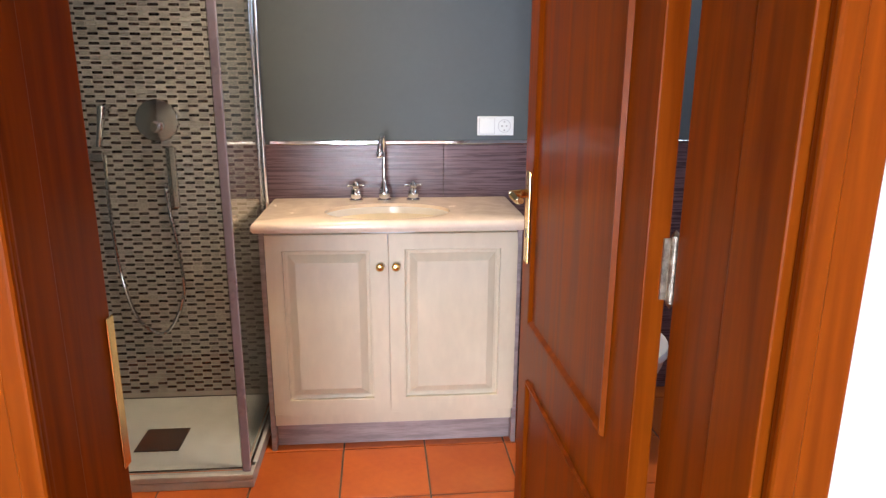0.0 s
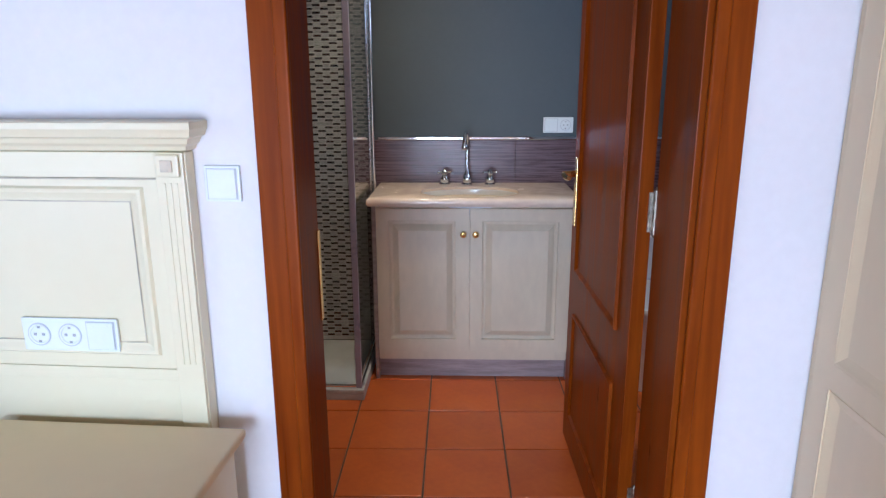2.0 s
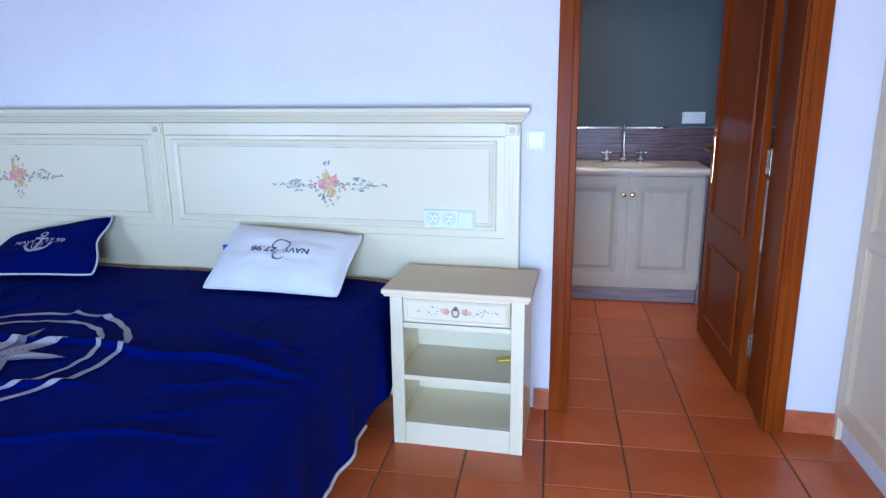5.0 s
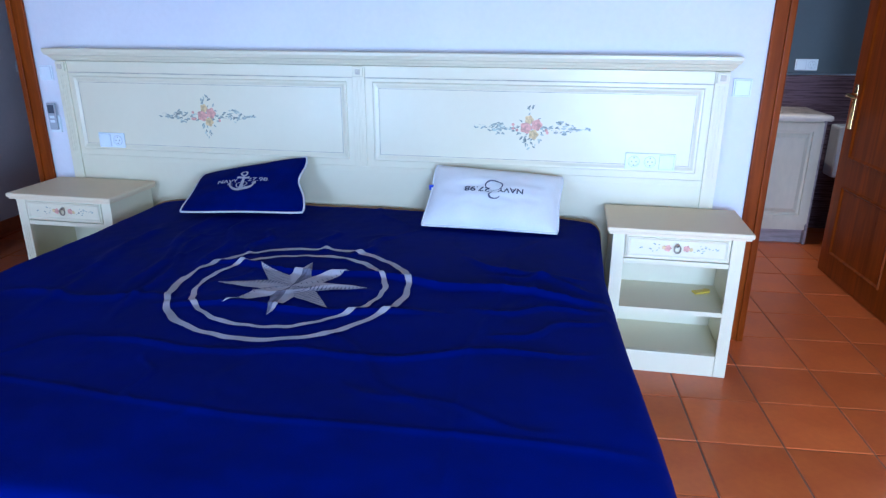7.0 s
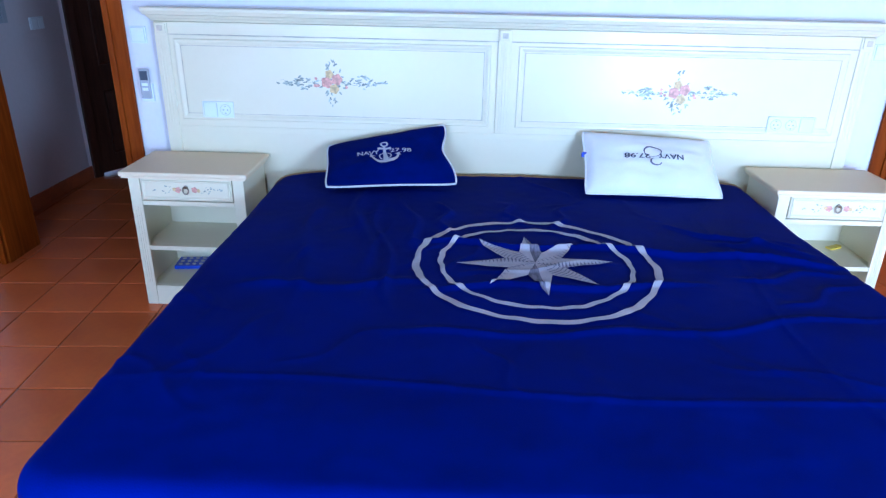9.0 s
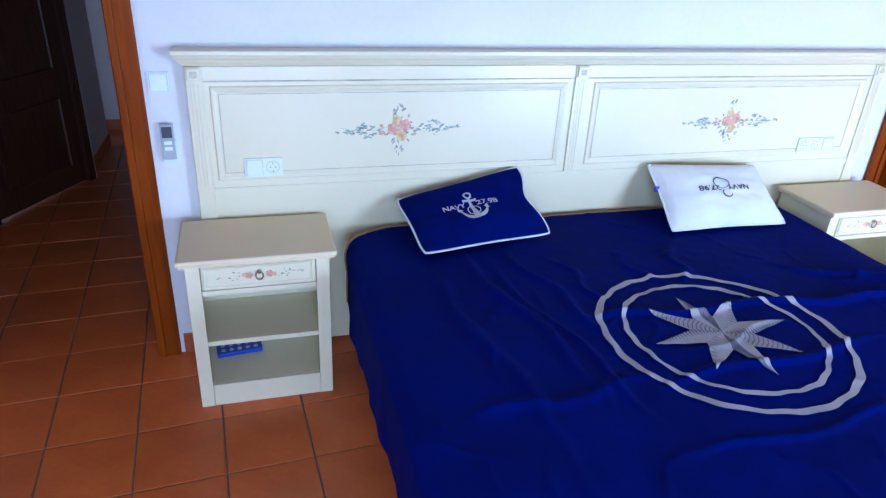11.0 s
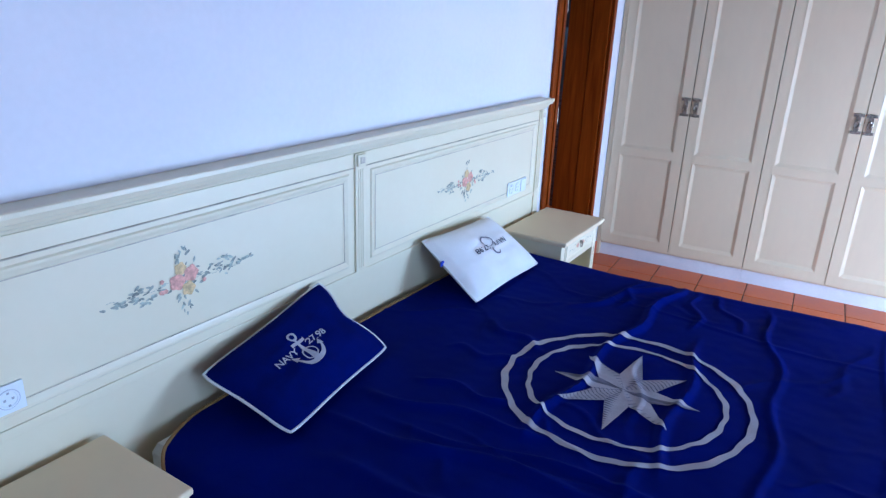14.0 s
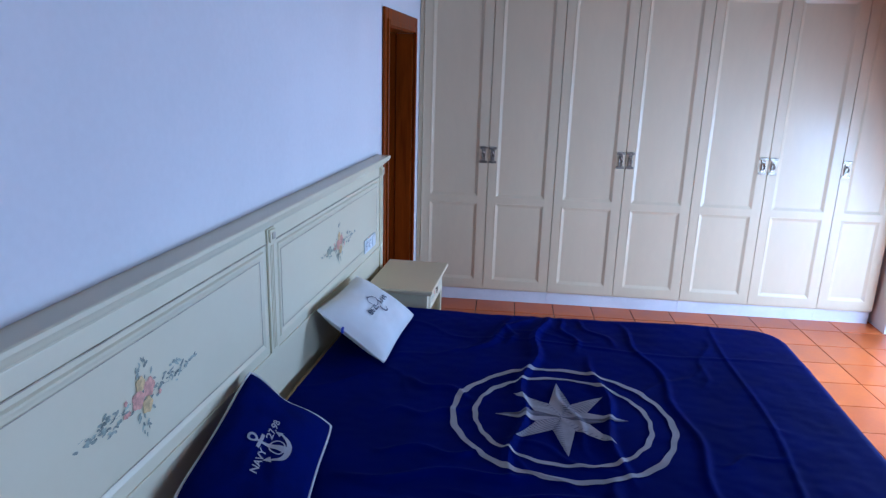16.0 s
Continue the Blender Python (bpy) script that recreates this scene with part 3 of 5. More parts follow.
for a, b, s in ((VX0 + 0.020, MID - 0.002, 1), (MID + 0.002, VX1 - 0.020, -1)):
    e = 0.058
    bm = door_frame_mesh((a, a + e, b - e, b), (0.153, 0.153 + e, 0.838 - e, 0.838), {(1, 1)}, VY, VY + 0.021)
    d = part("cabinet_door", bm, M_VAN, van)
    bm = frame_panel(bmesh.new(), a + e - 0.001, b - e + 0.001, 0.152 + e, 0.839 - e, VY + 0.0156, ridge=0.0015, w=0.010, raised=0.0165)
    part("door_panel", bm, M_VAN, d)
    kx = b - 0.026 if s > 0 else a + 0.026
    bm = lathe(bmesh.new(), [(0.007, 0), (0.006, -0.010), (0.013, -0.018), (0.015, -0.024), (0.010, -0.031), (0.0, -0.033)], 18, at=(kx, VY, 0.722), axis="y")
    part("knob", bm, M_BRASS, d, "round brass knob", smooth=True)


def countertop():
    """A marble slab with an oval hole, rounded at its front edge."""
    bm = bmesh.new()
    x0, x1, y0, y1 = 1.720, 2.676, 1.550, BACK - 0.013
    cx, cy, rx, ry = 2.182, 1.738, 0.230, 0.150
    n = 64
    zt, zb = 0.890, 0.853
    inner_t, inner_b, outer = [], [], []
    for i in range(n):
        a = 2 * math.pi * i / n
        c, s = math.cos(a), math.sin(a)
        inner_t.append(bm.verts.new((cx + rx * c, cy + ry * s, zt)))
        inner_b.append(bm.verts.new((cx + rx * c, cy + ry * s, zt - 0.012)))
        k = min(((x1 if c > 0 else x0) - cx) / c if abs(c) > 1e-6 else 9, ((y1 if s > 0 else y0) - cy) / s if abs(s) > 1e-6 else 9)
        outer.append((cx + k * c, cy + k * s))
    for corner in ((x0, y0), (x1, y0), (x0, y1), (x1, y1)):
        j = min(range(n), key=lambda q: (outer[q][0] - corner[0]) ** 2 + (outer[q][1] - corner[1]) ** 2)
        outer[j] = corner
    def inset(p, d):
        return (min(max(p[0], x0 + d), x1 - d), max(p[1], y0 + d))
    rings = [[bm.verts.new((*inset(p, d), z)) for p in outer] for d, z in ((0.012, zt), (0.004, zt - 0.005), (0.0, zt - 0.014), (0.0, zb + 0.010), (0.006, zb))]
    loops = [inner_t] + rings + [inner_b, inner_t]
    for a, b in zip(loops, loops[1:]):
        for i in range(n):
            bm.faces.new((a[i], a[(i + 1) % n], b[(i + 1) % n], b[i]))
    return bm


top = thing("vanity_countertop", BM @ pose(0, 0, 0), "polished cream marble countertop with oval cut-out", "countertop")
part("slab", countertop(), M_MARBLE, top, smooth=True)
basin = thing("washbasin", BM @ pose(2.182, 1.738, 0.8775), "white oval ceramic undermount washbasin", "washbasin")
bm = bmesh.new()
lathe(bm, [(1.0, 0.0), (0.985, -0.002), (0.965, -0.03), (0.86, -0.09), (0.6, -0.135), (0.2, -0.15), (0.10, -0.152), (0.0, -0.152)], 48, caps=False)
for v in bm.verts:
    v.co.x *= 0.230
    v.co.y *= 0.150
part("bowl", bm, M_CERAMIC, basin, smooth=True)
bm = lathe(bmesh.new(), [(0.024, -0.149), (0.020, -0.146), (0.0, -0.146)], 20)
part("drain", bm, M_CHROME, basin, smooth=True)

tap = thing("tap_spout", BM @ pose(2.170, 1.945, 0.890), "tall chrome swan-neck basin tap spout", "tap")
bm = lathe(bmesh.new(), [(0.028, 0), (0.028, 0.006), (0.020, 0.012), (0.024, 0.030), (0.020, 0.045), (0.012, 0.060), (0.012, 0.075), (0.009, 0.08)], 22)
part("spout_base", bm, M_CHROME, tap, smooth=True)
bm = tube(bmesh.new(), smooth_path([(0, 0, 0.07), (0, 0, 0.15), (0, -0.002, 0.215), (-0.003, -0.03, 0.258), (-0.008, -0.075, 0.262), (-0.012, -0.108, 0.235), (-0.013, -0.115, 0.20)], 8),
          [0.0085] * 40 + [0.011] * 9, 12)
part("spout", bm, M_CHROME, tap, smooth=True)
bm = lathe(bmesh.new(), [(0.013, 0.186), (0.015, 0.190), (0.015, 0.206), (0.011, 0.212)], 16, at=(-0.013, -0.115, 0))
part("aerator", bm, M_CHROME, tap, smooth=True)


def pillar_tap(x, y):
    t = thing("pillar_tap", BM @ pose(x, y, 0.890, 0, 0, 12), "chrome cross-head basin tap valve", "tap", "basin taps")
    bm = lathe(bmesh.new(), [(0.027, 0), (0.027, 0.006), (0.019, 0.012), (0.023, 0.028), (0.019, 0.045), (0.010, 0.052), (0.010, 0.062), (0.0, 0.062)], 22)
    part("valve_body", bm, M_CHROME, t, smooth=True)
    bm = bmesh.new()
    lathe(bm, [(0.012, 0.052), (0.014, 0.062), (0.012, 0.072), (0.005, 0.080), (0.0, 0.081)], 18)
    for a in range(4):
        c, s = math.cos(a * math.pi / 2), math.sin(a * math.pi / 2)
        tube(bm, [(0.008 * c, 0.008 * s, 0.063), (0.024 * c, 0.024 * s, 0.063), (0.033 * c, 0.033 * s, 0.063), (0.036 * c, 0.036 * s, 0.063)], [0.0045, 0.0045, 0.0075, 0.004], 10)
    part("cross_head", bm, M_CHROME, t, smooth=True)


pillar_tap(2.058, 1.948)
pillar_tap(2.284, 1.948)


def socket_plate(name, m, gangs, label, holes=()):
    """A flat wall plate that looks to -y, of gangs side by side, each 71 mm; holes name the gangs with a plug hole."""
    w, h = 0.071 * gangs + 0.006, 0.076
    t = thing(name, m, label, "socket" if holes else "switch")
    part("plate", boxes((-w / 2, w / 2, -0.009, 0, -h / 2, h / 2), bevel=0.003), M_PLASTIC, t)
    for i in range(gangs):
        x = -w / 2 + 0.003 + 0.071 * (i + 0.5)
        if i in holes:
            bm = lathe(bmesh.new(), [(0.024, 0.0015), (0.024, -0.002), (0.020, -0.002), (0.019, -0.0004), (0.0, -0.0004)], 24, at=(x, -0.0092, 0), axis="y")
            ins = part("socket_insert", bm, M_PLASTIC, t)
            part("socket_rim", lathe(bmesh.new(), [(0.0265, 0.0), (0.0265, -0.0012), (0.0243, -0.0012), (0.0243, 0.0)], 28, at=(x, -0.0091, 0), axis="y"), M_SOCKET, ins)
            part("pin_hole", boxes((x - 0.0125, x - 0.0065, -0.0108, -0.0095, -0.003, 0.003), (x + 0.0065, x + 0.0125, -0.0108, -0.0095, -0.003, 0.003), (x - 0.003, x + 0.003, -0.0108, -0.0095, 0.014, 0.019), (x - 0.003, x + 0.003, -0.0108, -0.0095, -0.019, -0.014)), M_PLASTICGREY, ins)
        else:
            part("rocker_seam", boxes((x - 0.0325, x + 0.0325, -0.0098, -0.0091, -0.0325, 0.0325)), M_SOCKET, t)
            part("rocker", boxes((x - 0.030, x + 0.030, -0.0130, -0.0099, -0.0312, 0.0312), bevel=0.002), M_PLASTIC, t)
    return t


socket_plate("wall_socket", BM @ pose(2.622, BACK - 0.0006, 1.178), 2, "white double wall plate with switch and socket", (1,))

# toilet beside the vanity
toi = thing("toilet", BM @ pose(3.03, BACK - 0.014, 0), "white ceramic toilet beside the vanity", "toilet")
part("cistern", boxes((-0.18, 0.18, -0.17, 0, 0.42, 0.78), bevel=0.02), M_CERAMIC, toi)
bm = bmesh.new()
lathe(bm, [(0.0, 0.0), (0.62, 0.0), (0.60, 0.10), (0.72, 0.25), (0.98, 0.37), (1.0, 0.40), (0.8, 0.40)], 36)
for v in bm.verts:
    v.co.x *= 0.18
    v.co.y = v.co.y * 0.24 - 0.40
part("bowl", bm, M_CERAMIC, toi, smooth=True)
bm = bmesh.new()
lathe(bm, [(0.0, 0.402), (1.02, 0.402), (1.03, 0.412), (1.0, 0.428), (0.0, 0.432)], 36)
for v in bm.verts:
    v.co.x *= 0.185
    v.co.y = v.co.y * 0.245 - 0.40
part("seat_lid", bm, M_CERAMIC, toi, smooth=True)

# recessed spotlight in the bathroom ceiling
spot = thing("ceiling_spotlight", pose(1.94, 1.28, 2.499), "small recessed chrome spotlight in the bathroom ceiling", "spotlight")
part("trim_ring", lathe(bmesh.new(), [(0.042, 0.0), (0.042, -0.006), (0.036, -0.008), (0.034, -0.001)], 28), M_CHROME, spot, smooth=True)
part("bulb", lathe(bmesh.new(), [(0.033, -0.001), (0.030, -0.006), (0.0, -0.008)], 24), M_BULB, spot, "lit spotlight bulb", smooth=True)

# ---- hall ----
socket_plate("hall_switch", pose(-2.9495, 1.241, 1.135, 0, 0, 90), 2, "white double light switch on the hall wall")

pic = thing("wall_picture", pose(-2.949, 0.71, 1.44, 0, 0, 90), "dark picture in a pale frame on the hall wall", "picture")
part("picture_frame", boxes((-0.225, -0.185, -0.022, 0, -0.282, 0.282), (0.185, 0.225, -0.022, 0, -0.282, 0.282), (-0.1849, 0.1849, -0.021, 0, -0.282, -0.242), (-0.1849, 0.1849, -0.021, 0, 0.242, 0.282), bevel=0.004), M_PLASTICGREY, pic)
part("picture_sheet", boxes((-0.184, 0.184, -0.010, -0.001, -0.241, 0.241)), M_SCREEN, pic, "dark picture sheet")

# ---- bedroom: headboard ----
hb = thing("headboard", pose(0, 0, 0), "wide cream lacquered headboard with floral painted panels", "headboard")
HX0, HX1 = -1.602, 1.668
part("board", boxes((HX0, HX1, -0.040, -0.001, 0.02, 1.262), bevel=0.003), M_CREAM, hb)


def profile_bar(bm, x0, x1, prof):
    """A moulding along x from (out, z) pairs, with returned ends."""
    a = [bm.verts.new((x0 - o * 0.8, -0.04 - o, z)) for o, z in prof]
    b = [bm.verts.new((x1 + o * 0.8, -0.04 - o, z)) for o, z in prof]
    c = [bm.verts.new((x0 - o * 0.8, -0.001, z)) for o, z in prof]
    d = [bm.verts.new((x1 + o * 0.8, -0.001, z)) for o, z in prof]
    for i in range(len(prof) - 1):
        for q, w in ((a, b), (c, a), (b, d)):
            bm.faces.new((q[i], w[i], w[i + 1], q[i + 1]))
    bm.faces.new((a[-1], b[-1], d[-1], c[-1]))
    bm.faces.new((a[0], b[0], d[0], c[0]))
    return bm


part("cornice", profile_bar(bmesh.new(), HX0, HX1, [(0.0, 1.263), (0.008, 1.266), (0.012, 1.274), (0.020, 1.280), (0.026, 1.290), (0.036, 1.294), (0.040, 1.303), (0.044, 1.310), (0.044, 1.322), (0.040, 1.325)]), M_CREAM, hb)
part("frieze_bead", boxes((HX0 + 0.06, HX1 - 0.06, -0.044, -0.0402, 1.205, 1.209), bevel=0.003), M_GLAZE, hb)
part("lower_rail", boxes((HX0 + 0.003, HX1 - 0.003, -0.0455, -0.0402, 0.758, 0.785), bevel=0.002), M_CREAM, hb)
for x0, x1 in ((HX0, HX0 + 0.065), (-0.020, 0.045), (HX1 - 0.065, HX1)):
    pil = part("pilaster", boxes((x0 + 0.002, x1 - 0.002, -0.049, -0.0402, 0.62 if abs(x0) > 0.5 else 0.786, 1.262), bevel=0.003), M_CREAM, hb)
    part("block", boxes((x0 + 0.008, x1 - 0.008, -0.058, -0.0495, 1.212, 1.258), bevel=0.004), M_CREAM, pil)
    part("rosette", boxes((x0 + 0.020, x1 - 0.020, -0.0612, -0.0582, 1.223, 1.247), bevel=0.0015), M_GLAZE, pil)
    for q_ in (0.0195, 0.0325, 0.0455):
        part("flute", boxes((x0 + q_ - 0.0035, x0 + q_ + 0.0035, -0.0515, -0.0488, 0.80, 1.20), bevel=0.0012), M_CREAM, pil)
PANELS = ((-1.520, -0.048), (0.078, 1.572))
for x0, x1 in PANELS:
    bm = frame_panel(bmesh.new(), x0, x1, 0.815, 1.190, -0.0405, ridge=0.0055, w=0.028)
    part("panel_moulding", bm, M_CREAM, hb)
    part("glaze_line", boxes((x0 + 0.030, x1 - 0.030, -0.0424, -0.0414, 0.845, 0.8475), (x0 + 0.030, x1 - 0.030, -0.0424, -0.0414, 1.1575, 1.160),
                             (x0 + 0.030, x0 + 0.0325, -0.0424, -0.0414, 0.8478, 1.1572), (x1 - 0.0325, x1 - 0.030, -0.0424, -0.0414, 0.8478, 1.1572)), M_GLAZE, hb)


def painted_motif(parent, cx, cz, y, size, seed, tall=True):
    """A hand-painted spray: roses in the middle, leaves to both sides and up and down."""
    rng = random.Random(seed)
    leaves = bmesh.new()

    def petal(bm, x, z, r, stretch, ang, off):
        pts = []
        for i in range(10):
            a = 2 * math.pi * i / 10
            u, v = r * math.cos(a), r * stretch * math.sin(a) * (1 - 0.35 * math.cos(a))
            pts.append(bm.verts.new((cx + x + u * math.cos(ang) - v * math.sin(ang), y - off, cz + z + u * math.sin(ang) + v * math.cos(ang))))
        bm.faces.new(pts)

    def rose(bm, x, z, r, off):
        rings = []
        for k, rr in enumerate((1.0, 0.72, 0.42)):
            rings.append([bm.verts.new((cx + x + r * rr * (1 + 0.13 * math.cos(5 * a + k)) * math.cos(a), y - off - 0.0002 * k, cz + z + r * rr * (1 + 0.13 * math.cos(5 * a + k)) * math.sin(a)))
                          for a in np.linspace(0, 2 * math.pi, 20, endpoint=False)])
        for a, b in zip(rings, rings[1:]):
            for i in range(20):
                bm.faces.new((a[i], a[(i + 1) % 20], b[(i + 1) % 20], b[i]))
        bm.faces.new(rings[-1])

    s = size
    n_leaf = 150 if tall else 26
    for i in range(n_leaf):
        side = rng.choice((-1, 1))
        if tall and i % 5 < 2:
            while True:
                x, z = rng.uniform(-0.085, 0.085), rng.uniform(-0.116, 0.116)
                if abs(x) / 0.085 + abs(z) / 0.116 < 1:
                    break
            x, z, ang = x * s, z * s, math.atan2(z, x) + rng.uniform(-0.9, 0.9)
        else:
            d = min(0.262, max(0.06, rng.gauss(0.150, 0.030) if rng.random() < 0.62 else rng.uniform(0.07, 0.262)))
            x = side * d * s
            z = (rng.uniform(-1, 1) * (0.006 + 0.026 * math.exp(-((d - 0.140) / 0.045) ** 2)) + 0.004 * side) * s
            ang = rng.uniform(-0.7, 0.7) + (0 if side > 0 else math.pi)
        petal(leaves, x, z, rng.uniform(0.0055, 0.0115) * s, 0.40, ang, 0.0004 + 0.000006 * i)
    if tall:
        tube_pts = 22
        for side in (-1, 1):
            for k in range(tube_pts):
                x = side * (0.045 + 0.205 * k / tube_pts) * s
                petal(leaves, x, (0.006 * math.sin(k * 0.7) - 0.004 * side) * s, 0.0045 * s, 0.14, 0.2 * math.sin(k), 0.0002 + 0.000004 * (k + (side > 0) * 30))
    part("painted_leaves", leaves, M_LEAF, parent, "grey-green painted leaves")
    spots = [(-0.060, 0.0, 0.022, M_PINK, 0.0018), (0.060, 0.003, 0.022, M_PINK, 0.0018), (-0.085, 0.004, 0.014, M_YELLOW, 0.0018), (0.088, -0.002, 0.014, M_YELLOW, 0.0018)]
    if tall:
        spots = [(-0.025, 0.002, 0.026, M_PINK, 0.0015), (0.023, 0.016, 0.025, M_PINK, 0.0015)]
        spots += [(0.010, -0.028, 0.022, M_YELLOW, 0.0024), (-0.012, 0.040, 0.019, M_YELLOW, 0.0024)]
        spots += [(rng.choice((-1, 1)) * rng.uniform(0.06, 0.10), rng.uniform(-0.02, 0.02), 0.007, M_PINK, 0.0018) for _ in range(5)]
    for x, z, r, mm, off in spots:
        bm = bmesh.new()
        rose(bm, x * s, z * s, r * s, off)
        part("painted_rose", bm, mm, parent)


painted_motif(hb, -0.789, 1.004, -0.0402, 1.0, 3)
painted_motif(hb, 0.833, 0.995, -0.0402, 1.0, 8)
socket_plate("headboard_socket", pose(-1.342, -0.0405, 0.866), 2, "white switch and socket plate on the headboard", (1,))
socket_plate("headboard_socket", pose(1.372, -0.0405, 0.862), 3, "white triple socket plate on the headboard", (0, 1))
socket_plate("light_switch", pose(-1.697, -0.0005, 1.198), 1, "white light switch on the wall beside the headboard")
socket_plate("light_switch", pose(1.728, -0.0005, 1.193), 1, "white light switch on the wall beside the headboard")
rem = thing("remote_control", pose(-1.689, -0.0005, 0.968), "grey remote control in a white wall holder", "remote control")
part("holder", boxes((-0.029, 0.029, -0.018, 0, -0.078, 0.010), bevel=0.004), M_PLASTIC, rem)
body = part("remote_body", boxes((-0.024, 0.024, -0.030, -0.0185, -0.062, 0.078), bevel=0.004), M_PLASTICGREY, rem)
part("display", boxes((-0.018, 0.018, -0.0320, -0.0302, 0.025, 0.068), bevel=0.001), M_SCREEN, body, "dark display")
part("button", boxes((-0.014, 0.014, -0.0325, -0.0302, -0.002, 0.012), (-0.014, 0.014, -0.0325, -0.0302, -0.024, -0.010), bevel=0.001), M_PLASTIC, body)


# ---- nightstands ----
def nightstand(x0, x1, label):
    """Cream bedside table: moulded top, one drawer with ring pull, two open shelves."""
    w = x1 - x0
    cx = (x0 + x1) / 2
    t = thing("nightstand", pose(cx, -0.445, 0), label, "nightstand", "bedside tables")
    hw, d = w / 2, 0.375
    bm = bmesh.new()
    box(bm, -hw + 0.008, hw - 0.008, 0.008, d, 0.632, 0.642, bevel=0.004)
    box(bm, -hw, hw, 0.0, d, 0.642, 0.663, bevel=0.008, seg=3)
    part("top", bm, M_CREAMTOP, t)
    bw = hw - 0.030
    f = 0.032
    part("side", boxes((-bw, -bw + 0.018, f + 0.02, d - 0.006, 0.0, 0.632)), M_CREAM, t)
    part("side", boxes((bw - 0.018, bw, f + 0.02, d - 0.006, 0.0, 0.632)), M_CREAM, t)
    part("back", boxes((-bw + 0.0185, bw - 0.0185, d - 0.018, d - 0.006, 0.06, 0.632)), M_CREAM, t)
    for a in (-bw - 0.004, bw - 0.046):
        part("leg", boxes((a, a + 0.050, f, f + 0.02, 0.0, 0.632), bevel=0.003), M_CREAM, t)
        for q_ in (0.015, 0.025, 0.035):
            part("flute", boxes((a + q_ - 0.0016, a + q_ + 0.0016, f - 0.0016, f + 0.0005, 0.12, 0.495)), M_CREAM, t)
    part("rail", boxes((-bw + 0.0465, bw - 0.0465, f + 0.002, f + 0.02, 0.500, 0.522), bevel=0.003), M_CREAM, t)
    part("shelf", boxes((-bw + 0.0185, bw - 0.0185, f + 0.021, d - 0.019, 0.282, 0.302), (-bw + 0.0465, bw - 0.0465, f + 0.003, f + 0.0205, 0.282, 0.302)), M_CREAM, t)
    part("shelf", boxes((-bw + 0.0185, bw - 0.0185, f + 0.021, d - 0.019, 0.078, 0.098)), M_CREAM, t)
    part("apron", boxes((-bw + 0.0465, bw - 0.0465, f + 0.002, f + 0.02, 0.0, 0.098), bevel=0.003), M_CREAM, t)
    dr = part("drawer", boxes((-bw + 0.050, bw - 0.050, f - 0.002, f + 0.018, 0.527, 0.628), bevel=0.004), M_CREAM, t)
    bm = frame_panel(bmesh.new(), -bw + 0.056, bw - 0.056, 0.533, 0.622, f - 0.0025, ridge=0.005, w=0.014)
    part("drawer_moulding", bm, M_CREAM, dr)
    painted_motif(dr, 0.0, 0.578, f - 0.0022, 0.62, 17, tall=False)
    bm = bmesh.new()
    lathe(bm, [(0.009, 0), (0.008, -0.006), (0.0, -0.010)], 14, at=(0, f - 0.003, 0.592), axis="y")
    pts = [(0.013 * math.sin(a), f - 0.012, 0.578 + 0.017 * math.cos(a)) for a in np.linspace(0, 2 * math.pi, 22)]
    tube(bm, pts, 0.003, 8)
    part("ring_pull", bm, M_PEWTER, dr, "aged metal ring pull", smooth=True)
    return t


nightstand(-1.675, -1.106, "cream nightstand with painted drawer and open shelves by the hall door")
nightstand(1.186, 1.760, "cream nightstand with painted drawer and open shelves by the bathroom")

card = thing("pill_card", pose(-1.50, -0.16, 0.099, 0, 0, 6), "bright blue dotted card pack on the nightstand shelf", "card pack")
part("card", boxes((-0.092, 0.092, -0.058, 0.058, 0, 0.018), bevel=0.003), M_BLUE, card)
bm = bmesh.new()
for i in range(5):
    for j in range(3):
        lathe(bm, [(0.010, 0.0182), (0.009, 0.0215), (0.0, 0.0225)], 10, at=(-0.066 + i * 0.033, -0.036 + j * 0.036, 0))
part("dots", bm, M_PALE, card, "pale blister dots")
tag = thing("yellow_tag", pose(1.63, -0.19, 0.3025, 0, 0, 25), "small yellow plastic tag on the nightstand shelf", "tag")
bm = boxes((-0.030, 0.030, -0.018, 0.018, 0, 0.008), bevel=0.003)
lathe(bm, [(0.016, 0.0), (0.016, 0.010), (0.0, 0.010)], 14, at=(0.035, 0.0, 0))
part("tag_body", bm, M_YELLOWP, tag)

# ---- bed ----
BX0, BX1, BY0, BY1, BZ = -0.995, 1.118, -2.200, -0.085, 0.585
CORNER = 0.12
CORNER_L = 0.05
bed = thing("bed", pose(0, 0, 0), "wide double bed with white base and mattress against the headboard", "bed")


def slab(x0, x1, y0, y1, z0, z1, r, soft):
    """A block with rounded foot corners and softened top and bottom rims."""
    bm = bmesh.new()
    rings = []
    for inset, z in ((soft, z0), (soft * 0.3, z0 + soft * 0.3), (0, z0 + soft), (0, z1 - soft), (soft * 0.3, z1 - soft * 0.3), (soft, z1)):
        pts = [(x1 - inset, y1 - inset), (x0 + inset, y1 - inset)]
        pts += [(x0 + r - (r - inset) * math.cos(a), y0 + r - (r - inset) * math.sin(a)) for a in np.linspace(0, math.pi / 2, 9)]
        pts += [(x1 - r + (r - inset) * math.sin(a), y0 + r - (r - inset) * math.cos(a)) for a in np.linspace(0, math.pi / 2, 9)]
        rings.append([bm.verts.new((x, y, z)) for x, y in pts])
    n = len(rings[0])
    for a, b in zip(rings, rings[1:]):
        for i in range(n):
            bm.faces.new((a[i], a[(i + 1) % n], b[(i + 1) % n], b[i]))
    bm.faces.new(rings[0])
    bm.faces.new(rings[-1])
    return bm


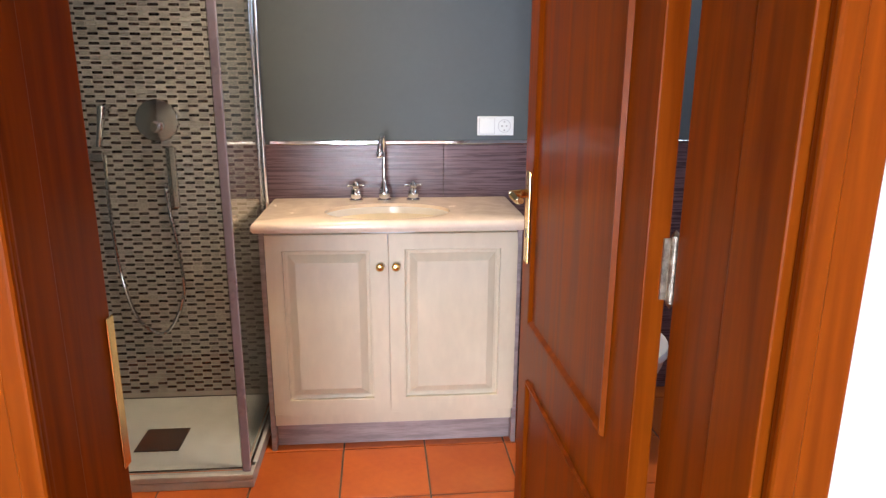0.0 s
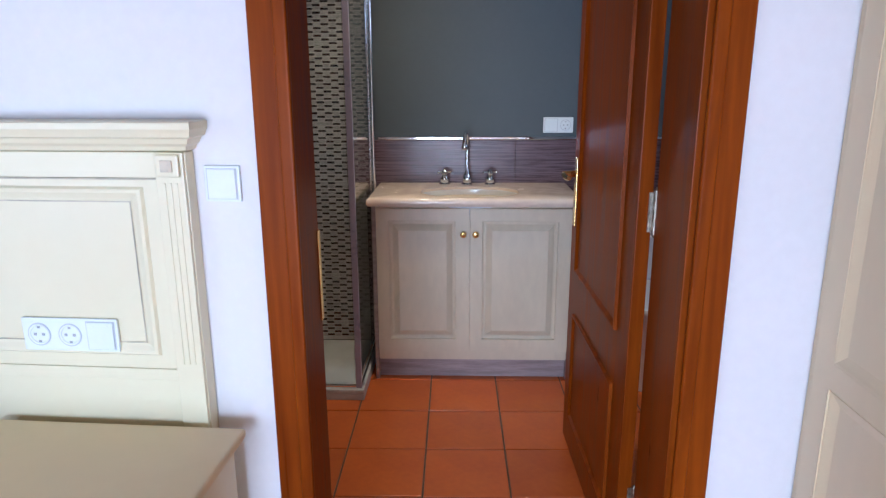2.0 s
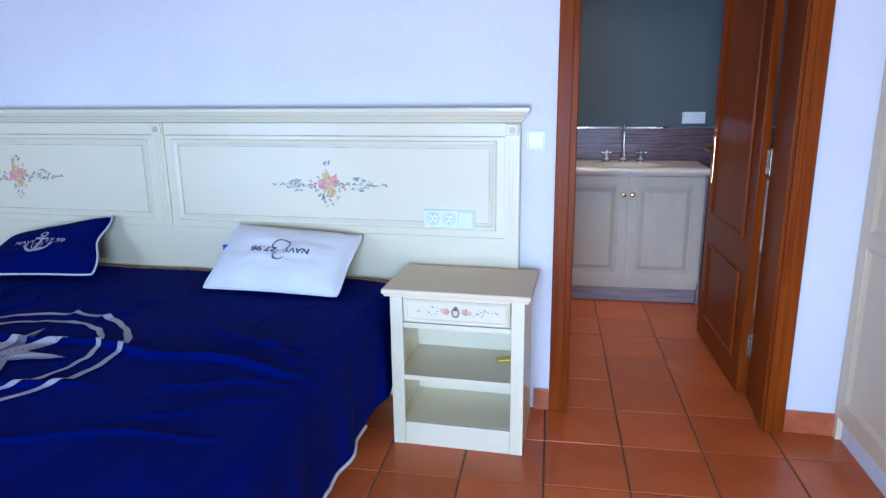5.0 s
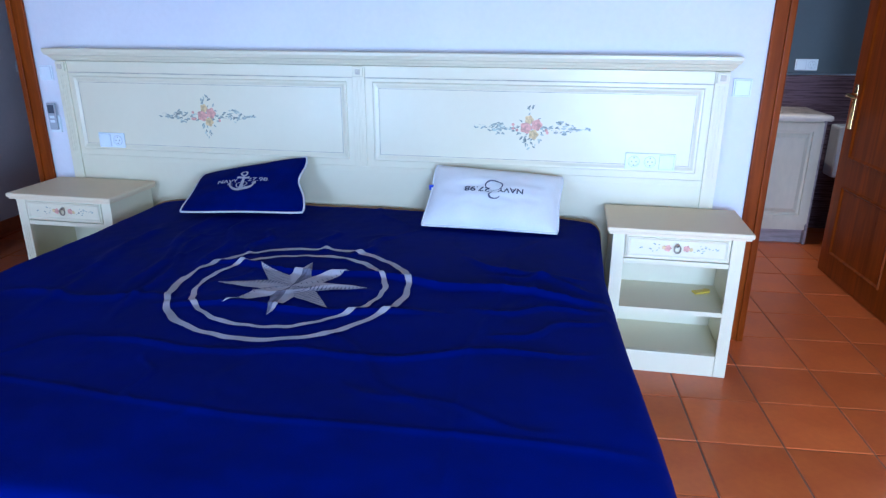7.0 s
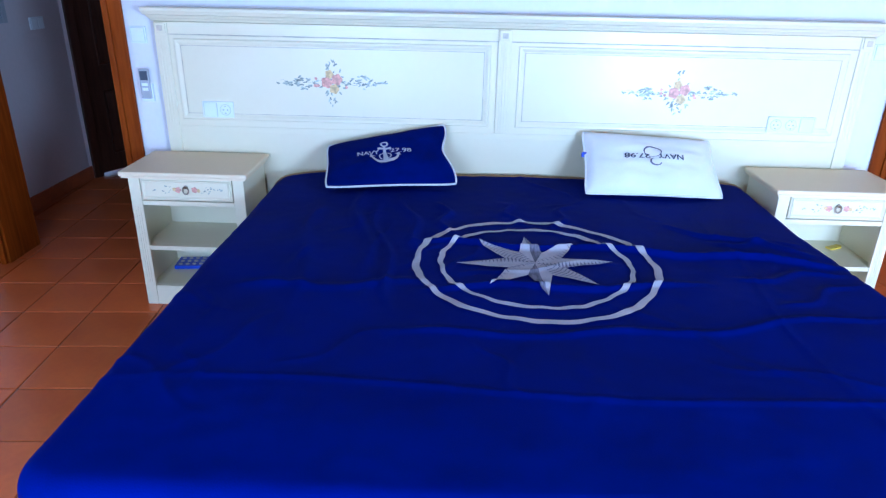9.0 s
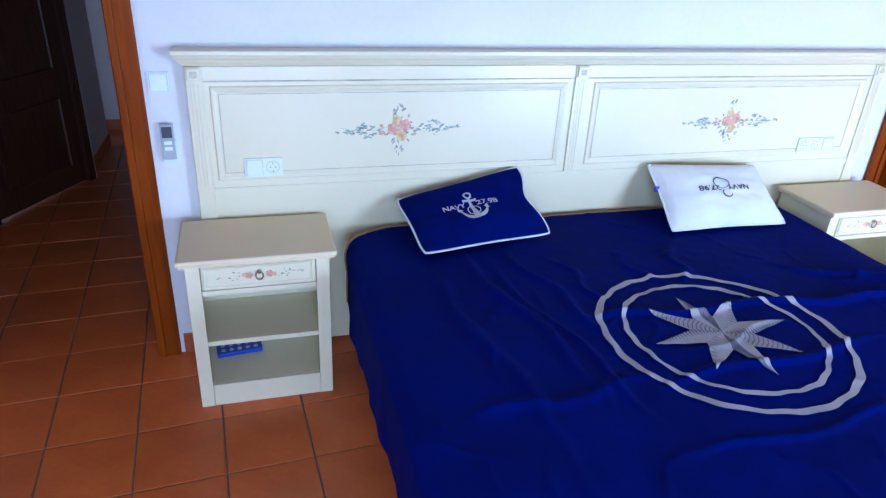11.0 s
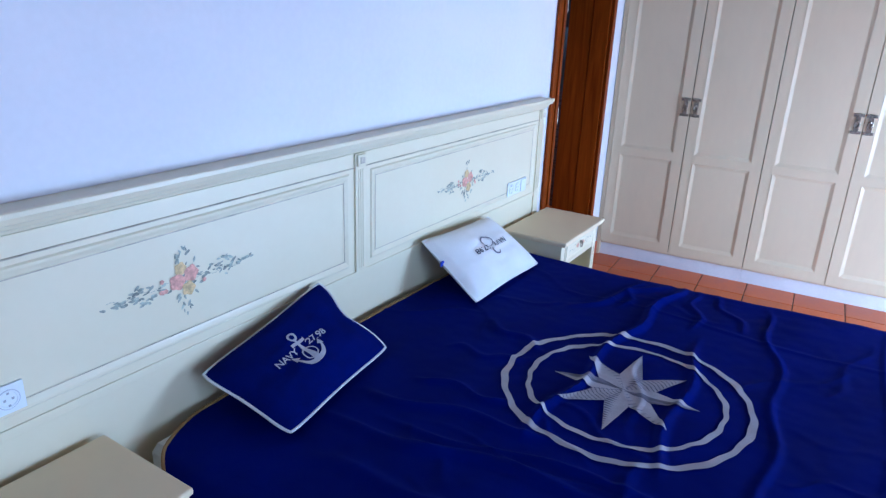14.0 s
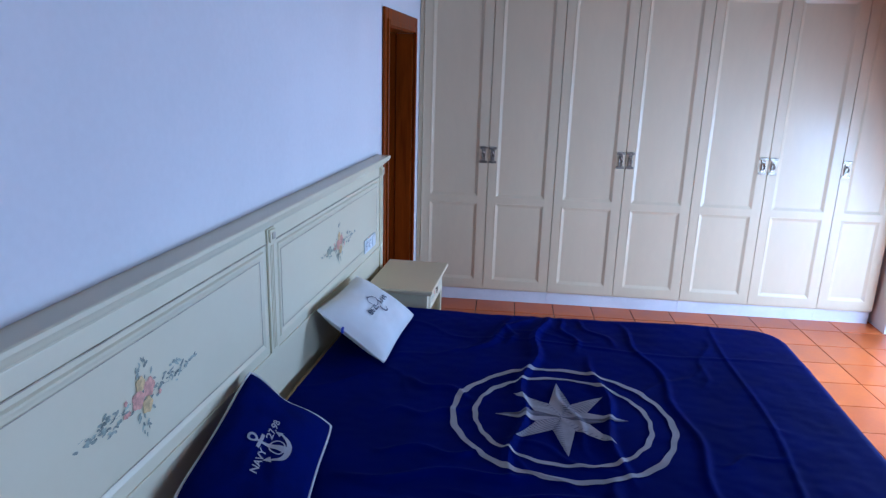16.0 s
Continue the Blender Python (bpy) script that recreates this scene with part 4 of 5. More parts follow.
part("bed_base", slab(BX0 + 0.03, BX1 - 0.03, BY0 + 0.04, BY1 + 0.02, 0.07, 0.29, CORNER, 0.015), M_MATTRESS, bed, "white fabric bed base")
part("mattress", slab(BX0 + 0.02, BX1 - 0.02, BY0 + 0.02, BY1 + 0.02, 0.292, BZ - 0.02, CORNER, 0.045), M_MATTRESS, bed, "white mattress")
for x in (BX0 + 0.12, BX1 - 0.12):
    for y in (BY0 + 0.15, BY1 - 0.15):
        part("leg", lathe(bmesh.new(), [(0.025, 0), (0.03, 0.07)], 14, at=(x, y, 0)), M_BLACK, bed)

frng = random.Random(21)
FOLDS = [(1.10, -1.055, 0.42, -0.992, 0.020, 0.017), (0.46, -0.992, -0.30, -0.965, 0.018, 0.015), (1.05, -1.43, 0.42, -1.575, 0.008, 0.012), (0.45, -1.57, -0.35, -1.62, 0.009, 0.014),
         (0.60, -1.27, -0.25, -1.335, 0.013, 0.016), (0.36, -1.10, -0.15, -1.235, 0.006, 0.012), (1.10, -0.97, 0.62, -0.72, 0.014, 0.020), (1.10, -1.12, 0.72, -1.22, 0.009, 0.014),
         (1.08, -0.86, 0.76, -0.90, 0.010, 0.016), (1.10, -1.20, 0.80, -1.40, 0.008, 0.014), (-0.62, -0.42, -0.46, -1.25, 0.017, 0.022), (-0.42, -0.46, -0.30, -1.05, 0.016, 0.018),
         (-0.52, -0.60, -0.36, -1.45, 0.012, 0.014), (-0.24, -0.52, -0.22, -0.86, 0.014, 0.016), (-0.78, -0.55, -0.66, -1.40, 0.013, 0.026), (0.28, -0.50, 0.20, -0.78, 0.012, 0.018),
         (0.02, -0.48, 0.05, -0.74, 0.010, 0.018), (0.80, -0.60, 0.74, -2.15, 0.004, 0.010), (-0.95, -1.86, 1.1, -1.90, 0.005, 0.010), (-0.85, -1.35, -0.25, -1.30, 0.010, 0.022)]
for _ in range(26):
    fx, fy, fa, fl_ = frng.uniform(-0.95, 0.95), frng.uniform(-2.1, -0.35), frng.gauss(1.45, 0.55), frng.uniform(0.2, 0.7)
    FOLDS.append((fx, fy, fx + fl_ * math.cos(fa), fy + fl_ * math.sin(fa), frng.uniform(0.002, 0.005), frng.uniform(0.009, 0.018)))


def quilt_height(x, y):
    z = BZ + 0.007 * noise.noise(Vector((x * 2.3, y * 2.3, 0.3))) + 0.003 * noise.noise(Vector((x * 7, y * 5, 1.7))) + 0.0018 * noise.noise(Vector((x * 22, y * 19, 4.1)))
    for x0, y0, x1, y1, h, w in FOLDS:
        dx, dy = x1 - x0, y1 - y0
        q = dx * dx + dy * dy
        t = ((x - x0) * dx + (y - y0) * dy) / q
        if -0.1 < t < 1.1:
            wob = 0.02 * math.sin(t * 9 + x0 * 7)
            d = ((x - x0) * dy - (y - y0) * dx) / math.sqrt(q) + wob
            ends = min(1.0, max(0.0, (t + 0.1) / 0.25)) * min(1.0, max(0.0, (1.1 - t) / 0.25))
            z += h * ends * math.exp(-(d / w) ** 2)
    return z


def quilt_point(u, v):
    """Cloth coordinates to a place: flat on top, rounded over the edges, hanging in soft folds."""
    tuck = 0.16 * max(0.0, 1 - (u - BX0 + 0.1) / 0.32) ** 2 + 0.10 * max(0.0, 1 - (BX1 + 0.1 - u) / 0.30) ** 2
    v -= min(tuck, 0.22) * max(0.0, 1 - (BY1 - v) / 0.8)
    if u < BX0:
        u = BX0 + (u - BX0) * (0.62 + 0.38 * min(1.0, max(0.0, (BY1 - v) / 0.34)) ** 2)
    cu, cv = min(max(u, BX0), BX1), max(v, BY0)
    for cx, cr in ((BX0 + CORNER_L, CORNER_L), (BX1 - CORNER, CORNER)):
        sx = 1 if cx > 0 else -1
        ex, ey = u - cx, v - (BY0 + cr)
        if ex * sx > 0 and ey < 0 and math.hypot(ex, ey) > cr:
            k = cr / math.hypot(ex, ey)
            cu, cv = cx + ex * k, BY0 + cr + ey * k
    du, dv = u - cu, v - cv
    d = math.hypot(du, dv)
    z = quilt_height(cu, cv)
    wider = 0.085 * min(1.0, max(0.0, (-0.75 - cv) / 1.3)) * min(1.0, max(0.0, (cu - 0.55) / 0.5))
    if d < 1e-6:
        return Vector((u + wider, v, z))
    nu, nv = du / d, dv / d
    r = 0.055
    arc = min(d, r * math.pi / 2)
    out = r * math.sin(arc / r)
    drop = r * (1 - math.cos(arc / r)) + max(0.0, d - r * math.pi / 2)
    along = cu * abs(nv) + cv * abs(nu) + math.atan2(nv, nu) * 0.35
    wave = 0.011 * max(0.0, d - 0.08) / 0.35 * (math.sin(along * 13) + 0.6 * math.sin(along * 29 + 1))
    out += max(0.0, wave + 0.005 * max(0.0, d - 0.08) / 0.35)
    if nu > 0:
        out += 0.030 * nu * min(1.0, max(0.0, (-1.2 - cv) / 0.7)) * min(1.0, d / 0.12)
    return Vector((cu + wider + nu * out, cv + nv * out, z - drop))


quilt = thing("quilt", pose(0, 0, 0), "rumpled navy quilt with pale compass star on the bed", "quilt")
bm = bmesh.new()
DROP_L, DROP_R, DROP_F = 0.33, 0.42, 0.44
nu_, nv_ = 330, 290
us = np.linspace(BX0 - DROP_L, BX1 + DROP_R, nu_)
vs_ = np.linspace(BY1, BY0 - DROP_F, nv_)
grid = [[bm.verts.new(quilt_point(u, v)) for u in us] for v in vs_]
for j in range(nv_ - 1):
    for i in range(nu_ - 1):
        bm.faces.new((grid[j][i], grid[j][i + 1], grid[j + 1][i + 1], grid[j + 1][i]))
q = part("quilt_cloth", bm, M_QUILT, quilt, smooth=True)
so = q.modifiers.new("thickness", "SOLIDIFY")
so.thickness, so.offset = 0.012, -1
hem = [quilt_point(u, BY1) + Vector((0, 0.002, 0.001)) for u in us[::3]]
part("quilt_hem", tube(bmesh.new(), hem, 0.0055, 8), M_HEM, quilt, "mustard brown hem at the head end", smooth=True)

edge_ = [quilt_point(BX1 + DROP_R, v) + Vector((0.002, 0, -0.004)) for v in np.linspace(-0.55, -1.50, 70)]
part("quilt_edging", tube(bmesh.new(), edge_, 0.007, 8), M_PIPING, quilt, "white turned edge along the side hem", smooth=True)

SX, SY = 0.090, -1.130


def lay(bm, rows, lift):
    """A strip of quads laid on the quilt, from pairs of plan points."""
    vs = [[bm.verts.new((x, y, quilt_height(x, y) + lift)) for x, y in row] for row in rows]
    for a, b in zip(vs, vs[1:]):
        for i in range(len(a) - 1):
            bm.faces.new((a[i], a[i + 1], b[i + 1], b[i]))


for r, w, seed in ((0.394, 0.023, 1), (0.314, 0.018, 2)):
    bm = bmesh.new()
    rows = []
    for i in range(361):
        a = 2 * math.pi * i / 360
        wob = 0.002 * math.sin(a * 5 + seed) + 0.0022 * math.sin(a * 23 + 2 * seed)
        ww = w * (1 + 0.15 * math.sin(a * 9 + seed * 3))
        rows.append([(SX + (r + wob + k * ww / 5) * math.cos(a), SY + (r + wob + k * ww / 5) * math.sin(a)) for k in range(6)])
    lay(bm, rows, 0.004)
    part("ring", bm, M_PALE, quilt, "pale lilac applique ring", smooth=True)
def hatch(point, rows, step, width, f0, f1, material, tooth=False):
    """Stitched lines across a half point, from fraction f0 to f1 of its width; as teeth they taper to nothing."""
    bm = bmesh.new()
    i = 2.0
    while i + 1 < len(rows) - 1:
        def on(t, f):
            a_, b_ = rows[int(t)], rows[min(int(t) + 1, len(rows) - 1)]
            w_ = t - int(t)
            (x0, y0), (x1, y1) = [tuple(p[n_] * (1 - w_) + q_[n_] * w_ for n_ in (0, 1)) for p, q_ in ((a_[0], b_[0]), (a_[-1], b_[-1]))]
            return (x0 + (x1 - x0) * f, y0 + (y1 - y0) * f)
        fs = [f0 + (f1 - f0) * n_ / 4 for n_ in range(5)]
        lay(bm, [[on(i, f) for f in fs], [on(i + width * ((n_ / 4 if tooth else 1) + 0.02), f) for n_, f in enumerate(fs)]], 0.0068)
        i += step
    tagged(part("hatching", bm, material, point), "stitched hatching", kind="stuff")


for k in range(8):
    a = math.pi / 2 + radians(4.3) + k * math.pi / 4
    R = (0.248 if k % 4 == 0 else 0.270) if k % 2 == 0 else 0.248
    r = 0.105
    for s, mm in ((1, M_PALE), (-1, M_GREYST if k % 4 == 0 else M_PALE)):
        b = a + s * math.pi / 8
        bm = bmesh.new()
        rows = []
        for i in range(41):
            t = i / 40
            p0 = Vector((R * t * math.cos(a), R * t * math.sin(a)))
            rim_t = r / R
            if t < rim_t:
                p1 = Vector((r * math.cos(b), r * math.sin(b))) * (t / rim_t)
            else:
                f = (t - rim_t) / (1 - rim_t)
                p1 = Vector((r * math.cos(b), r * math.sin(b))).lerp(Vector((R * math.cos(a), R * math.sin(a))), f)
            rows.append([(SX + p0.lerp(p1, q_).x, SY + p0.lerp(p1, q_).y) for q_ in (0, 0.17, 0.33, 0.5, 0.67, 0.83, 1.0)])
        lay(bm, rows, 0.0045 + 0.0008 * (k % 2 == 0))
        point = part("star_point", bm, mm, quilt)
        if k in (2, 6) and s < 0:
            hatch(point, rows, 1.9, 1.25, 0.06, 1.0, M_GREYST, tooth=True)
        elif k in (1, 5):
            hatch(point, rows, 2.3, 0.55, 0.05, 1.0, M_GREYST)
        elif k in (3, 7) and s < 0:
            hatch(point, rows, 3.2, 0.5, 0.35, 1.0, M_GREYST)


# ---- pillows ----
def pillow(name, corners, fabric, piping, label, thick=0.105, seed=0, round_=0.05, dent=0.0):
    """A cushion over four corners (bottom left, bottom right, top right, top left), plump in the middle, with a piped seam."""
    t = thing(name, pose(0, 0, 0), label, "pillow", "pillows on the bed")
    bl, br, tr, tl = [Vector(c) for c in corners]
    normal = ((br - bl).cross(tl - bl)).normalized()

    def at(u, v, side):
        a, b = 2 * u - 1, 2 * v - 1
        k = 1 - round_ * (abs(a) * abs(b)) ** 5
        sag = 1 - 0.045 * math.sin(math.pi * v), 1 - 0.060 * math.sin(math.pi * u)
        uu, vv = 0.5 + a * k * sag[0] / 2, 0.5 + b * k * sag[1] / 2
        p = (bl * (1 - uu) + br * uu) * (1 - vv) + (tl * (1 - uu) + tr * uu) * vv
        p = p - (br - bl).normalized() * dent * math.exp(-((v - 0.56) / 0.20) ** 2) * max(0.0, u) ** 3
        puff = thick * 0.53 * (max(0.0, 1 - abs(a) ** 2.6) * max(0.0, 1 - abs(b) ** 2.6)) ** 0.5
        puff -= dent * 0.35 * math.exp(-((v - 0.56) / 0.16) ** 2) * u ** 4 * (1 - u) * 4
        puff += (0.012 * noise.noise(Vector((u * 5 + seed, v * 5, side))) + 0.006 * noise.noise(Vector((u * 13, v * 11 + seed, side)))) * math.sin(math.pi * u) * math.sin(math.pi * v)
        return p + normal * puff * side

    n = 28
    bm = bmesh.new()
    for side in (1, -1):
        g = [[bm.verts.new(at(i / n, j / n, side)) for i in range(n + 1)] for j in range(n + 1)]
        for j in range(n):
            for i in range(n):
                bm.faces.new((g[j][i], g[j][i + 1], g[j + 1][i + 1], g[j + 1][i]))
    bmesh.ops.remove_doubles(bm, verts=bm.verts[:], dist=0.0004)
    part("cushion", bm, fabric, t, smooth=True)
    edge = [at(i / n, 0, 0) for i in range(n)] + [at(1, i / n, 0) for i in range(n)] + [at(1 - i / n, 1, 0) for i in range(n)] + [at(0, 1 - i / n, 0) for i in range(n)]
    edge.append(edge[0])
    part("piping", tube(bmesh.new(), edge, 0.0047, 8), piping, t, smooth=True)
    return t, at, normal


def on_pillow(at, normal, bm, pts, lift=0.0025):
    """Lay a flat outline, given in cloth coordinates, on the front of a pillow as a fan of small triangles."""
    c = Vector((sum(p[0] for p in pts) / len(pts), sum(p[1] for p in pts) / len(pts)))
    centre = bm.verts.new(at(c.x, c.y, 1) + normal * lift)
    ring = [bm.verts.new(at(p[0], p[1], 1) + normal * lift) for p in pts]
    for i in range(len(ring)):
        bm.faces.new((centre, ring[i], ring[(i + 1) % len(ring)]))


def stroke(at, normal, bm, pts, w, aspect, lift=0.003):
    """A band of width w (in cloth coordinates of u) along points."""
    pts = [Vector(p) for p in pts]
    rows = []
    for i, p in enumerate(pts):
        d = pts[min(i + 1, len(pts) - 1)] - pts[max(i - 1, 0)]
        d = Vector((d.x, d.y / aspect)).normalized()
        nrm = Vector((-d.y, d.x * aspect)) * (w[i] if isinstance(w, (list, tuple)) else w)
        rows.append([bm.verts.new(at(*(p + nrm * s), 1) + normal * lift) for s in (-1, 0, 1)])
    for a, b in zip(rows, rows[1:]):
        for i in range(2):
            bm.faces.new((a[i], a[i + 1], b[i + 1], b[i]))


def letters(at, normal, text, u0, u1, v0, v1, material, parent, flip=False):
    """Printed words, laid on the cloth between two corners."""
    cu = bpy.data.curves.new("print", "FONT")
    cu.body = text
    cu.offset = 0.015
    tmp = bpy.data.objects.new("print", cu)
    scene.collection.objects.link(tmp)
    bpy.context.view_layer.update()
    me = bpy.data.meshes.new_from_object(tmp.evaluated_get(bpy.context.evaluated_depsgraph_get()))
    bpy.data.objects.remove(tmp)
    bm = bmesh.new()
    bm.from_mesh(me)
    bpy.data.meshes.remove(me)
    xs, ys = [v.co.x for v in bm.verts], [v.co.y for v in bm.verts]
    for v in bm.verts:
        a, b = (v.co.x - min(xs)) / (max(xs) - min(xs)), (v.co.y - min(ys)) / (max(ys) - min(ys))
        if flip:
            a, b = 1 - a, 1 - b
        v.co = at(u0 + a * (u1 - u0), v0 + b * (v1 - v0), 1) + normal * 0.0035
    return part("printed_text", bm, material, parent, "printed lettering")


def anchor(at, normal, material, parent, cu, cv, s, aspect, flip=False, thin=False):
    """An anchor: ring, stock, shank, curved arms with flukes."""
    bm = bmesh.new()
    k = -1 if flip else 1

    def P(x, y):
        return (cu + k * x * s, cv + k * y * s * aspect)
    w = 0.07 * s if not thin else 0.035 * s
    if thin:
        # a faint print: only a ring and an open hook show
        stroke(at, normal, bm, [P(0.44 * math.cos(a), -0.42 + 0.40 * math.sin(a)) for a in np.linspace(0, 2 * math.pi, 30)], [w * (0.5 + 0.9 * (0.5 - 0.5 * math.sin(a))) for a in np.linspace(0, 2 * math.pi, 30)], aspect)
        stroke(at, normal, bm, [P(-0.10 + 0.27 * math.cos(a), 0.40 + 0.27 * math.sin(a)) for a in np.linspace(-1.2, 3.0, 20)], [w * (0.4 + 1.0 * math.sin(math.pi * i / 19)) for i in range(20)], aspect)
        part("printed_anchor", bm, material, parent, "faint printed ring and hook of an anchor")
        return
    stroke(at, normal, bm, [P(0.17 * math.cos(a), 0.72 + 0.17 * math.sin(a)) for a in np.linspace(0, 2 * math.pi, 20)], w * 0.7, aspect)
    stroke(at, normal, bm, [P(0, y) for y in np.linspace(0.55, -0.75, 10)], [w * (0.8 + 0.12 * i) for i in range(10)], aspect)
    stroke(at, normal, bm, [P(x, 0.38) for x in np.linspace(-0.36, 0.36, 6)], w, aspect)
    arc = [P(0.72 * math.cos(a), -0.05 + 0.72 * math.sin(a)) for a in np.linspace(math.pi * 1.08, math.pi * 1.92, 22)]
    stroke(at, normal, bm, arc, [w * (0.5 + 1.1 * math.sin(math.pi * i / 21)) for i in range(22)], aspect, 0.0032)
    stroke(at, normal, bm, [P(0.30 * math.cos(a), -0.30 + 0.30 * math.sin(a)) for a in np.linspace(0, 2 * math.pi, 26)], w * 0.4, aspect, 0.0036)
    for q_ in (-1, 1):
        on_pillow(at, normal, bm, [P(q_ * 0.78, 0.02), P(q_ * 0.52, -0.22), P(q_ * 0.80, -0.33)], 0.0034)
    part("printed_anchor", bm, material, parent, "printed anchor")


blue_p, bat, bn = pillow("navy_pillow", [(-0.772, -0.432, 0.611), (-0.176, -0.334, 0.611), (-0.248, -0.066, 0.832), (-0.820, -0.100, 0.716)], M_NAVY, M_PIPING,
                         "navy cushion with white piping and printed anchor", thick=0.080, seed=1, round_=0.05, dent=0.030)
anchor(bat, bn, M_PALE, blue_p, 0.470, 0.490, 0.158, 1.5)
letters(bat, bn, "NAVY", 0.245, 0.425, 0.488, 0.556, M_PALE, blue_p)
letters(bat, bn, "27.98", 0.515, 0.700, 0.488, 0.556, M_PALE, blue_p)
white_p, wat, wnm = pillow("white_pillow", [(0.378, -0.378, 0.600), (0.990, -0.386, 0.599), (0.998, -0.078, 0.782), (0.390, -0.075, 0.812)], M_WHITEFAB, M_WHITEFAB,
                           "white cushion with printed upside-down anchor and lettering", thick=0.125, seed=7, round_=0.03)
anchor(wat, wnm, M_GREYST, white_p, 0.50, 0.49, 0.15, 1.45, flip=True, thin=True)
letters(wat, wnm, "NAVY", 0.535, 0.73, 0.455, 0.535, M_INK, white_p, flip=True)
letters(wat, wnm, "27.98", 0.28, 0.475, 0.455, 0.535, M_INK, white_p, flip=True)
bm = bmesh.new()
p0 = wat(0.0, 0.62, 0)
box(bm, p0.x - 0.016, p0.x + 0.006, p0.y - 0.004, p0.y + 0.004, p0.z - 0.012, p0.z + 0.012, bevel=0.002)
part("fabric_tag", bm, M_BLUE, white_p, "small blue fabric tag")

# ---- wardrobe ----
WANG = 3.0
WM = pose(2.968, -0.004, 0, 0, 0, -90 + WANG)   # local x runs along the front, local -y looks into the room
DW = 0.521
FIRST = 0.034
WTOP = 2.50


def wardrobe_door(parent, x0, handle_side, width):
    x1 = x0 + width - 0.007
    e, top_, split = 0.068, WTOP - 0.06, 0.843
    bm = door_frame_mesh((x0, x0 + e, x1 - e, x1), (0.118, 0.118 + e, split - 0.027, split + 0.027, top_ - e, top_), {(1, 1), (1, 3)}, -0.022, -0.001)
    d = part("wardrobe_door", bm, M_WARD, parent)
    for z0, z1 in ((0.118 + e, split - 0.027), (split + 0.027, top_ - e)):
        bm = bmesh.new()
        rings = [[bm.verts.new((x, -y, z)) for x, z in ((x0 + e + o, z0 + o), (x1 - e - o, z0 + o), (x1 - e - o, z1 - o), (x0 + e + o, z1 - o))]
                 for o, y in ((-0.001, 0.0216), (0.004, 0.0205), (0.010, 0.0178), (0.020, 0.0140), (0.025, 0.0126))]
        for p, q_ in zip(rings, rings[1:]):
            for i in range(4):
                bm.faces.new((p[i], p[(i + 1) % 4], q_[(i + 1) % 4], q_[i]))
        bm.faces.new(rings[-1])
        part("door_panel", bm, M_WARD, d)
    hx = x1 - 0.032 if handle_side > 0 else x0 + 0.032
    bm = boxes((hx - 0.015, hx + 0.015, -0.028, -0.0226, 1.135, 1.265), bevel=0.002)
    box(bm, hx - 0.030, hx + 0.030, -0.031, -0.0265, 1.243, 1.263, bevel=0.002)
    box(bm, hx - 0.030, hx + 0.030, -0.031, -0.0265, 1.137, 1.155, bevel=0.002)
    tube(bm, [(hx + 0.014 * math.sin(a), -0.036, 1.196 + 0.020 * math.cos(a)) for a in np.linspace(0, 2 * math.pi, 20)], 0.004, 8)
    lathe(bm, [(0.008, 0), (0.007, -0.012), (0.0, -0.016)], 12, at=(hx, -0.028, 1.217), axis="y")
    part("handle", bm, M_PEWTER, d, "ornate aged metal drop handle")


for k in range(4):
    n_doors = 2 if k < 3 else 1
    s0 = FIRST + 2 * k * DW
    t = thing("wardrobe", WM, "tall ivory lacquered built-in wardrobe unit with panelled doors", "wardrobe", "wardrobe units")
    dw = DW if k < 3 else 0.415
    s1 = s0 + n_doors * dw
    part("carcase", boxes((s0 - 0.002, s1 - 0.004, 0.0, 0.58, 0.10, WTOP)), M_WARD, t)
    part("plinth", boxes((s0 - 0.002, s1 - 0.004, 0.012, 0.55, 0.0, 0.0995)), M_PLINTH, t, "white wardrobe plinth")
    part("cornice", boxes((s0 - 0.002, s1 - 0.004, -0.022, -0.0005, WTOP - 0.057, WTOP), bevel=0.004), M_WARD, t)
    for i in range(n_doors):
        # dark strip behind each door gap, standing in for its shade
        part("gap_shade_strip", boxes((s0 + (i + 1) * dw - 0.0085, s0 + (i + 1) * dw - 0.0045, -0.004, -0.0004, 0.12, WTOP - 0.06)), M_GAP, t)
        wardrobe_door(t, s0 + i * dw, 1 if (i == 0 and n_doors == 2) else -1, dw)
fl = part("wardrobe_filler", boxes((0.0, FIRST - 0.003, -0.010, 0.02, 0.0, WTOP), bevel=0.003), M_WARD)
fl.matrix_world = WM
tagged(fl, "narrow ivory filler strip between wardrobe and wall", "filler strip")

# ---- floor tiles ----
floor = tagged(part("floor", boxes((-3.2, 4.12, SOUTH - 0.2, 0.10, -0.12, -0.005), (-3.2, -1.40, 0.10, 4.05, -0.12, -0.005), (0.73, 4.12, 0.10, 2.17, -0.12, -0.005)), M_GROUT), "terracotta tiled floor with dark grout joints", "floor", kind="structure")
TA, PITCH, U0, V0 = radians(3.6), 0.308, 2.098, 0.838
JOINT = 0.0065


